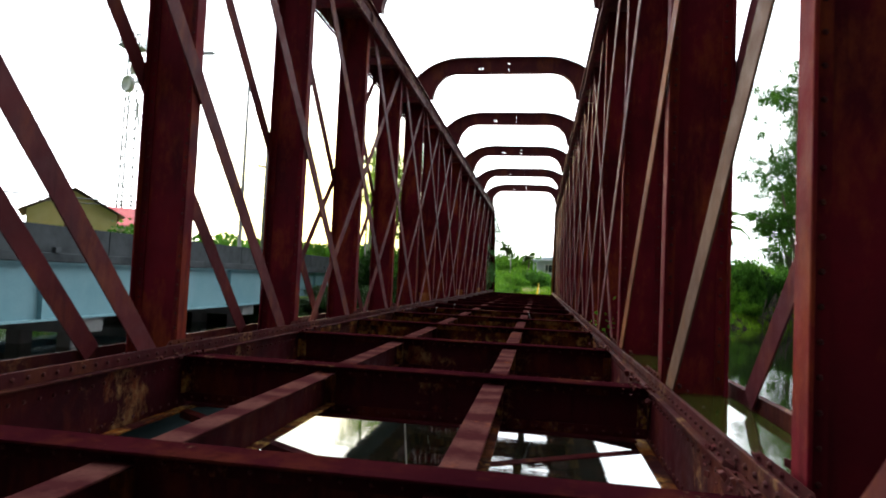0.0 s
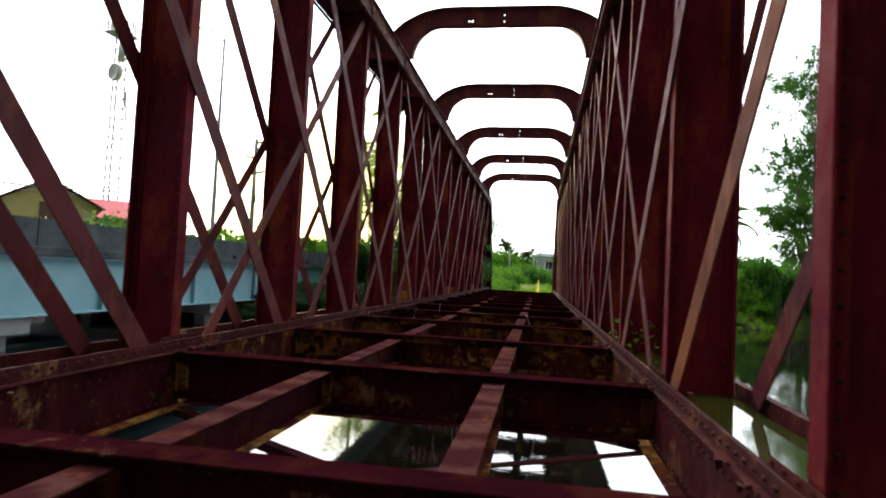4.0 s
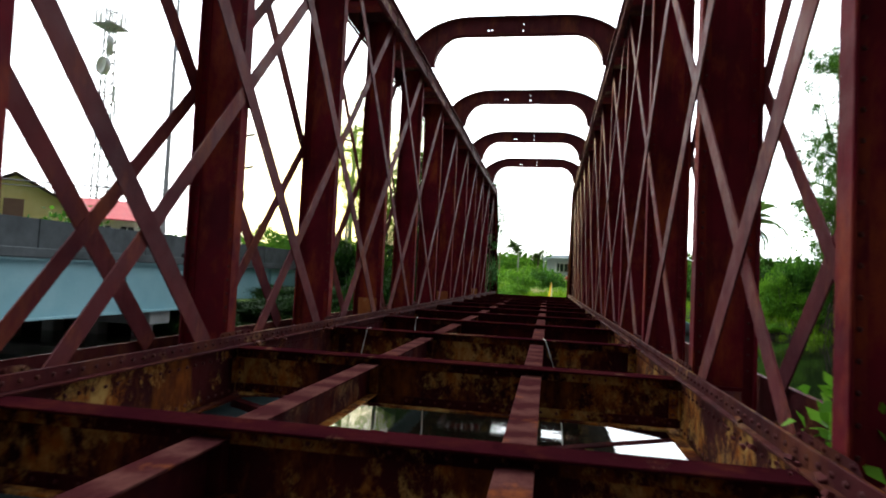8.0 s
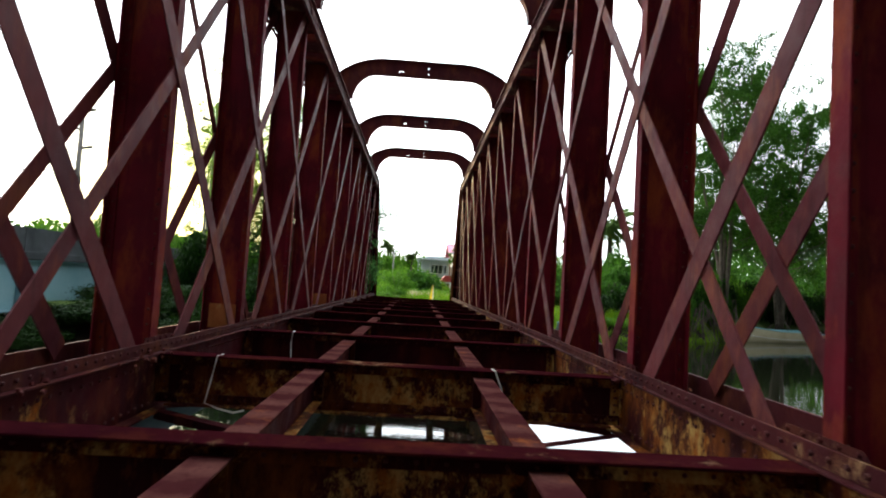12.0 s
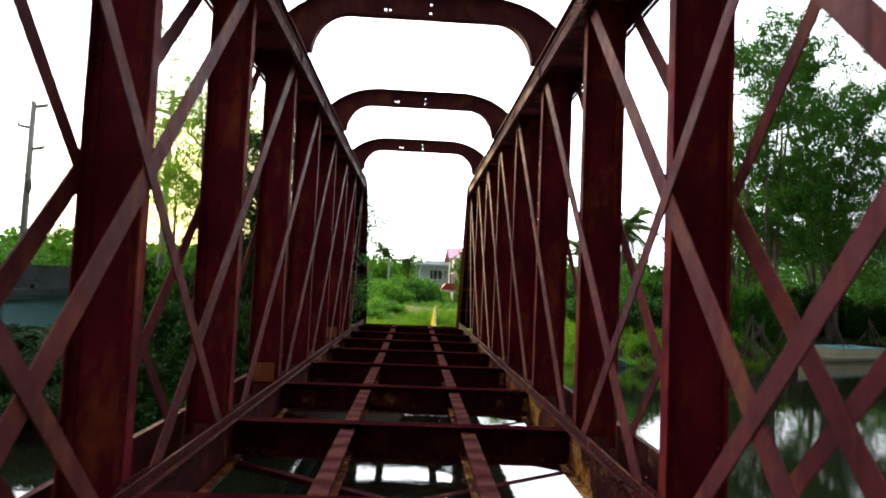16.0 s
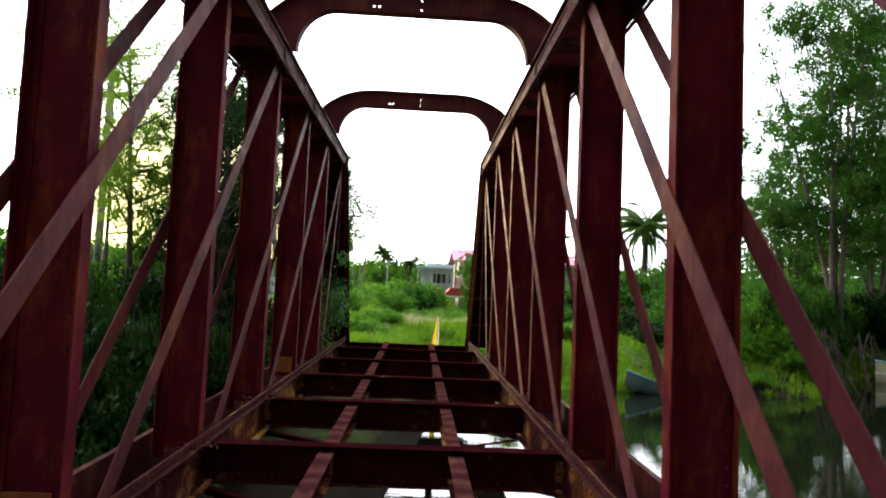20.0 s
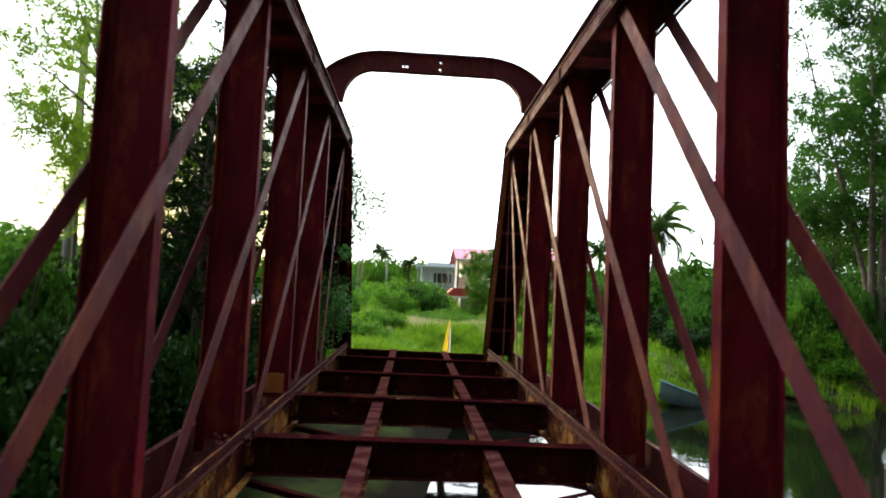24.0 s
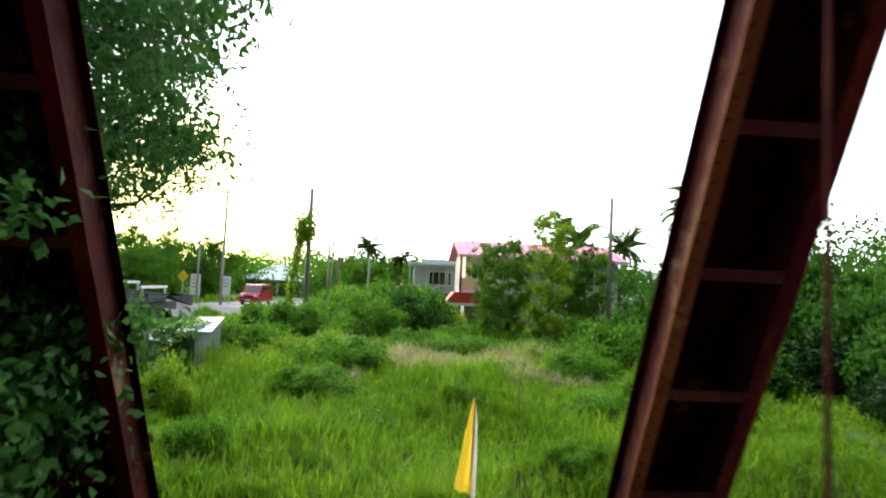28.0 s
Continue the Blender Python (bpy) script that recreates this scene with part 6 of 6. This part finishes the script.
tree("tree", "dark leafy tree beside the old bridge", (-6.4, -0.4), 8.6, 1.9, 30000, 0.1, LEAF_SHADED, 77, 0.15, 18)
tree("tree", "tall dark tree behind the thicket", (-7.4, 2.8), 9.6, 2.0, 30000, 0.1, LEAF_SHADED, 79, 0.15, 18)
for i, (x, y, h, w) in enumerate(((-6.5, 64, 5.4, 2.2), (-3.2, 68, 6.0, 2.4), (-0.4, 72, 5.6, 2.4), (-4.8, 58, 4.8, 2.1), (2.6, 74, 6.0, 2.4), (-9.5, 78, 5.6, 2.4), (10.5, 58, 6.2, 2.4), (16.5, 46, 5.6, 2.4), (19.5, 55, 6.4, 2.8))):
    tree("tree", "round green tree behind the houses", (x, y), h, w, 12000, 0.22, LEAF_BUSH, 110 + i, 0.1, 11, "trees behind the houses")
# creeper on the far left end post, and leaves hanging over the opening
u = rng.uniform(0, 1, 3000)
iv = np.stack([-2.6 + rng.normal(0, 0.22, 3000), 0.1 - 2.4 * u + rng.normal(0, 0.22, 3000), 5.0 * u + rng.normal(0, 0.2, 3000)], 1)
iv = iv[np.sin(iv[:, 2] * 4.0) * np.sin(iv[:, 1] * 7.0) > -0.25]
creeper = thing("creeper", "dark creeper climbing the bridge's end post", "plant", (-2.6, 0.1, 0.0))
def spray(cx, cy, cz, sx_, sy_, sz_, n):
    """Leaf points round a hanging spray of creeper."""
    return np.stack([cx + rng.normal(0, sx_, n), cy + rng.normal(0, sy_, n), cz + rng.normal(0, sz_, n)], 1)


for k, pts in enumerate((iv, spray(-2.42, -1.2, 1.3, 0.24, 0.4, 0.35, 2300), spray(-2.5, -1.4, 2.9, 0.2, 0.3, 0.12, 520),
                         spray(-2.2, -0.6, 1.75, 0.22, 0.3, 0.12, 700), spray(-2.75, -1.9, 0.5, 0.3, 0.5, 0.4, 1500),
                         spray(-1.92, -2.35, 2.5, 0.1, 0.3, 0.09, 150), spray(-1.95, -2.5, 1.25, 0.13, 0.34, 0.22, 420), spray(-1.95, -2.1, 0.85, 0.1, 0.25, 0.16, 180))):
    # darkened green for the shaded climber, lit green for the sprays
    part("foliage", leaf_mesh("foliage", pts - np.array((-2.6, 0.1, 0.0)), 0.085 if k == 0 else 0.095, LEAF_SHADED if k == 0 else LEAF_LIT, 0.6, 0.34), LEAF_DARK, creeper)
for i in range(5):
    q = [(R.uniform(-0.15, 0.15), -2.0 * f + R.uniform(-0.1, 0.1), 5.0 * f - 0.6 * (1 - f)) for f in np.linspace(0, 1, 9)]
    part("stem", Shape().tube(q, 0.012, 5), BARK, creeper)
branch = thing("branch", "leafy branch hanging over the bridge's end", "branch", (-2.7, -0.4, 4.5))
pts = []
for i in range(16):
    sh = Shape()
    f = (i + 0.5) / 16
    e = Vector((1.3 * math.sin(math.pi * (0.2 + 0.75 * f)) * R.uniform(0.6, 1.0), R.uniform(-0.7, 0.5), -1.7 + 2.9 * f))
    if i in (5, 7, 8):                         # the longest twigs reach in over the bridge
        e = Vector((1.5 + 0.06 * (i - 5), -1.15, -0.85 + 0.14 * (i - 5)))
    root = Vector((-1.25, 0.7 + 0.3 * math.sin(5 * f), -1.2 + 2.4 * f))
    sh.tube([root, root.lerp(e, 0.5) + Vector((0, 0, 0.2)), e], [0.016, 0.01, 0.004], 5)
    part("twig", sh, BARK, branch)
    for g in np.linspace(0.2, 1, 8):
        c = root.lerp(e, g) + Vector((0, 0, 0.3 * (1 - g)))
        pts.append(np.array(c) + rng.normal(0, 0.14, (125, 3)))
part("foliage", leaf_mesh("foliage", np.concatenate(pts), 0.075, LEAF_LIT, 0.9, 0.24), LEAF_LIT, branch)
# the field: mounds of weeds and bushes, saplings
for x, y, r, h, k in ((-2.2, 10.5, 1.2, 0.8, 2), (-1.9, 13.6, 1.5, 1.15, 2), (2.0, 18.0, 1.3, 0.8, 0), (5.6, 12.8, 1.2, 0.7, 2), (-5.6, 17.0, 1.5, 1.4, 0), (-4.4, 21.3, 2.0, 2.0, 2), (-1.6, 24.0, 1.8, 2.0, 2), (0.6, 27.0, 2.2, 2.6, 1), (-3.0, 28.0, 2.2, 2.4, 0), (2.4, 23.0, 1.4, 1.1, 2), (4.4, 17.5, 1.3, 0.9, 0), (6.2, 15.5, 1.3, 0.9, 2), (9.4, 22.0, 1.8, 1.8, 0), (11.2, 20.0, 1.7, 1.5, 0), (7.6, 23.5, 1.6, 1.7, 0), (-6.6, 24.0, 1.7, 1.6, 2), (-0.5, 34.0, 2.6, 3.0, 0), (-4.5, 36.0, 2.4, 2.6, 0), (1.6, 42.0, 2.6, 2.6, 1), (-7.4, 30.0, 1.6, 1.3, 2), (14.5, 26.0, 2.0, 1.9, 4), (17.0, 30.0, 2.4, 2.4, 1), (-2.6, 17.0, 1.2, 0.9, 3), (-8.4, 20.5, 1.5, 1.1, 0), (2.0, 30.5, 1.6, 1.6, 3), (13.0, 22.5, 1.8, 1.4, 0), (4.6, 27.0, 1.3, 1.2, 0), (-12.0, 30.0, 1.5, 1.0, 2), (0.0, 17.5, 1.6, 0.7, 2), (2.8, 19.0, 1.5, 0.7, 0)):
    bush(k, x, y, r, h, R.uniform(0, 6), "mound of bright green weeds in the field")
for x, y, r, h, k in ((-5.0, 8.2, 0.75, 1.05, 3), (-3.4, 5.6, 0.6, 0.8, 0), (-3.0, 7.4, 0.7, 0.6, 2), (2.9, 4.3, 0.5, 0.55, 0), (3.6, 6.4, 0.7, 0.6, 2), (-0.6, 8.4, 0.8, 0.5, 0), (1.4, 10.4, 0.9, 0.55, 2), (4.8, 9.4, 0.9, 0.7, 0), (-1.4, 5.4, 0.5, 0.45, 2), (3.2, 13.0, 1.0, 0.6, 0), (6.6, 20.0, 1.3, 1.0, 2), (0.6, 21.0, 1.4, 0.9, 0), (-3.8, 15.4, 1.0, 0.8, 3), (9.0, 18.0, 1.3, 1.1, 0)):
    bush(k, x, y, r, h, R.uniform(0, 6), "rank low weeds among the grass")
tree("tree", "young dark green tree in front of the house", (4.6, 24.0), 5.3, 1.5, 26000, 0.11, LEAF_MID, 81, 0.12, 16, "", 0.5)
tree("tree", "slender yellow-green sapling in the field", (6.0, 20.5), 6.2, 0.95, 12000, 0.11, LEAF_YELLOW, 82, 0.1, 18, "", 0.5)
tree("tree", "leafy sapling beside a wooden pole", (8.4, 25.5), 6.9, 1.5, 26000, 0.11, LEAF_MID, 83, 0.12, 16, "", 0.5)
tree("tree", "bushy young tree before the house wall", (9.8, 27.0), 5.0, 1.4, 18000, 0.11, LEAF_BUSH, 84, 0.15, 12)
tree("tree", "thin sapling growing in the grass", (2.9, 9.0), 2.1, 0.28, 520, 0.06, LEAF_YELLOW, 85, 0.1, 8)
# left of the road: low trees
for i, (x, y, h, w) in enumerate(((-24, 34, 5.2, 2.6), (-28, 42, 5.8, 3.0), (-25, 52, 6.0, 3.2), (-31, 30, 5.4, 3.0), (-22, 62, 6.0, 3.0), (-28, 66, 7.0, 3.4), (-24, 24, 4.6, 2.2))):
    tree("tree", "round dark tree beyond the road", (x, y), h, w, 27000, 0.2, LEAF_BUSH if i % 2 else LEAF_MID, 90 + i, 0.12, 11, "trees beyond the road")
for i in range(14):
    bush(R.choice((0, 1, 2)), R.uniform(-30, -22.5), R.uniform(12, 44), R.uniform(1.4, 2.4), R.uniform(1.6, 3.0), R.uniform(0, 6), "roadside bush beyond the road bridge")


def far_woods(name, label, x0, x1, y0, y1, n, h, leaf, seed, mat):
    """A distant belt of wood: uneven clumps of large leaves on the ground."""
    r = np.random.default_rng(seed)
    m = max(20, int(n / 260))
    cx, cy = r.uniform(x0, x1, m), r.uniform(y0, y1, m)
    H = h * r.uniform(0.55, 1.15, m)
    W = h * r.uniform(0.3, 0.55, m)
    k = r.integers(0, m, n)
    v = r.normal(size=(n, 3))
    v /= np.linalg.norm(v, axis=1, keepdims=True)
    v *= r.uniform(0.75, 1.05, (n, 1))
    lump = 1 + 0.25 * np.sin(v[:, 0] * 7 + k) * np.sin(v[:, 2] * 9 + 2 * k)
    p = np.stack([cx[k] + v[:, 0] * W[k] * lump, cy[k] + v[:, 1] * W[k] * lump, -0.5 + H[k] * (0.5 + 0.5 * v[:, 2] * lump)], 1)
    return tagged(part(name, leaf_mesh(name, p, leaf, mat, 0.1, 0.45, r), mat), label, "woods", kind="stuff")


far_woods("far_woods", "distant belt of green woods behind the field", -60, 60, 78, 120, 110000, 6.6, 0.4, 1, LEAF_BUSH)
far_woods("far_woods", "dark woods along the far right bank", 33, 110, 14, 60, 120000, 9.0, 0.36, 2, LEAF_DARK)
far_woods("far_woods", "woods far beyond the road bridge", -150, -45, 30, 130, 40000, 7.0, 0.9, 3, LEAF_BUSH)
far_woods("far_woods", "woods on the left bank beyond the road bridge", -110, -27, -6, 26, 60000, 4.0, 0.35, 4, LEAF_DARK)
far_woods("far_woods", "woods on the near bank behind the bridge", -60, 60, -95, -60, 16000, 8.0, 1.0, 5, LEAF_DARK)
far_woods("far_woods", "bushes between the bridge and the grey house", 16, 34, 34, 60, 50000, 5.0, 0.2, 6, LEAF_DARK)

# ---------------------------------------------------------------- small things on the bridge
for pts, lab in (([(-1.46, -25.98, 0.008), (-1.47, -26.11, 0.008), (-1.5, -26.14, -0.2), (-1.54, -26.13, -0.38), (-1.42, -26.14, -0.42), (-1.3, -26.12, -0.45), (-1.22, -26.1, -0.43)], "pale cord hanging from a cross beam"),
                 ([(-1.37, -23.4, 0.008), (-1.37, -23.51, 0.008), (-1.38, -23.53, -0.15), (-1.37, -23.53, -0.32)], "short pale cord tied on a cross beam"),
                 ([(0.84, -26.0, 0.008), (0.86, -26.11, 0.008), (0.93, -26.14, -0.18), (1.0, -26.16, -0.38), (1.1, -26.3, -1.0), (1.16, -26.4, -1.78)], "thin pale cord trailing to the water"),
                 ([(0.3, -31.3, -0.42), (0.32, -31.1, -0.9), (0.42, -30.9, -1.78)], "thin dark cord hanging under the floor"),
                 ([(-0.2, -28.5, -0.42), (-0.22, -28.4, -0.9), (-0.3, -28.2, -1.78)], "thin cord hanging into the river"),
                 ([(0.0, -36.3, -0.42), (0.02, -36.2, -0.9), (0.02, -36.2, -1.78)], "thin cord hanging into the river")):
    tagged(part("cord", Shape().tube(pts, 0.007, 5), WIRE), lab, "cord")


def rubble(x, y, z, r, n, seed, label):
    """A little heap of rust flakes and grit."""
    rr = np.random.default_rng(seed)
    sh = Shape()
    for i in range(n):
        p = rr.normal(0, 1, 3) * (0.35 * r, r, 0)
        q = abs(rr.normal(0, 0.008)) + 0.007
        m = pose(x + p[0], y + p[1], z + q * 0.5, *(rr.uniform(0, 90, 3).tolist()))
        vs = [tuple(m @ Vector(c)) for c in ((-q, -q, -q * 0.5), (q, -q * 0.8, -q * 0.5), (q * 0.7, q, -q * 0.5), (-q, q * 0.7, -q * 0.5), (-q * 0.6, -q * 0.5, q * 0.5), (q * 0.6, -q * 0.5, q * 0.5), (q * 0.4, q * 0.6, q * 0.5), (-q * 0.5, q * 0.4, q * 0.5))]
        sh.add(vs, [(0, 1, 2, 3), (4, 5, 6, 7), (0, 1, 5, 4), (1, 2, 6, 5), (2, 3, 7, 6), (3, 0, 4, 7)])
    return tagged(part("grit", sh, CHORD), label, "debris", kind="stuff")


for s in (-1, 1):
    for k in range(2, 17):
        if R.random() < 0.7:
            rubble(s * 1.995, ky(k) + R.uniform(-0.4, 0.4), 0.012, 0.3, 60, 300 + k + 40 * (s > 0), "rust flakes and grit lying on the bottom chord")
weed = thing("weed", "small green weed growing on the bottom chord", "plant", (2.28, -31.0, -0.1))
part("foliage", leaf_mesh("foliage", np.stack([rng.normal(0, 0.1, 260), rng.normal(0, 0.14, 260), np.abs(rng.normal(0.25, 0.16, 260))], 1), 0.09, LEAF_BUSH), LEAF_BUSH, weed)
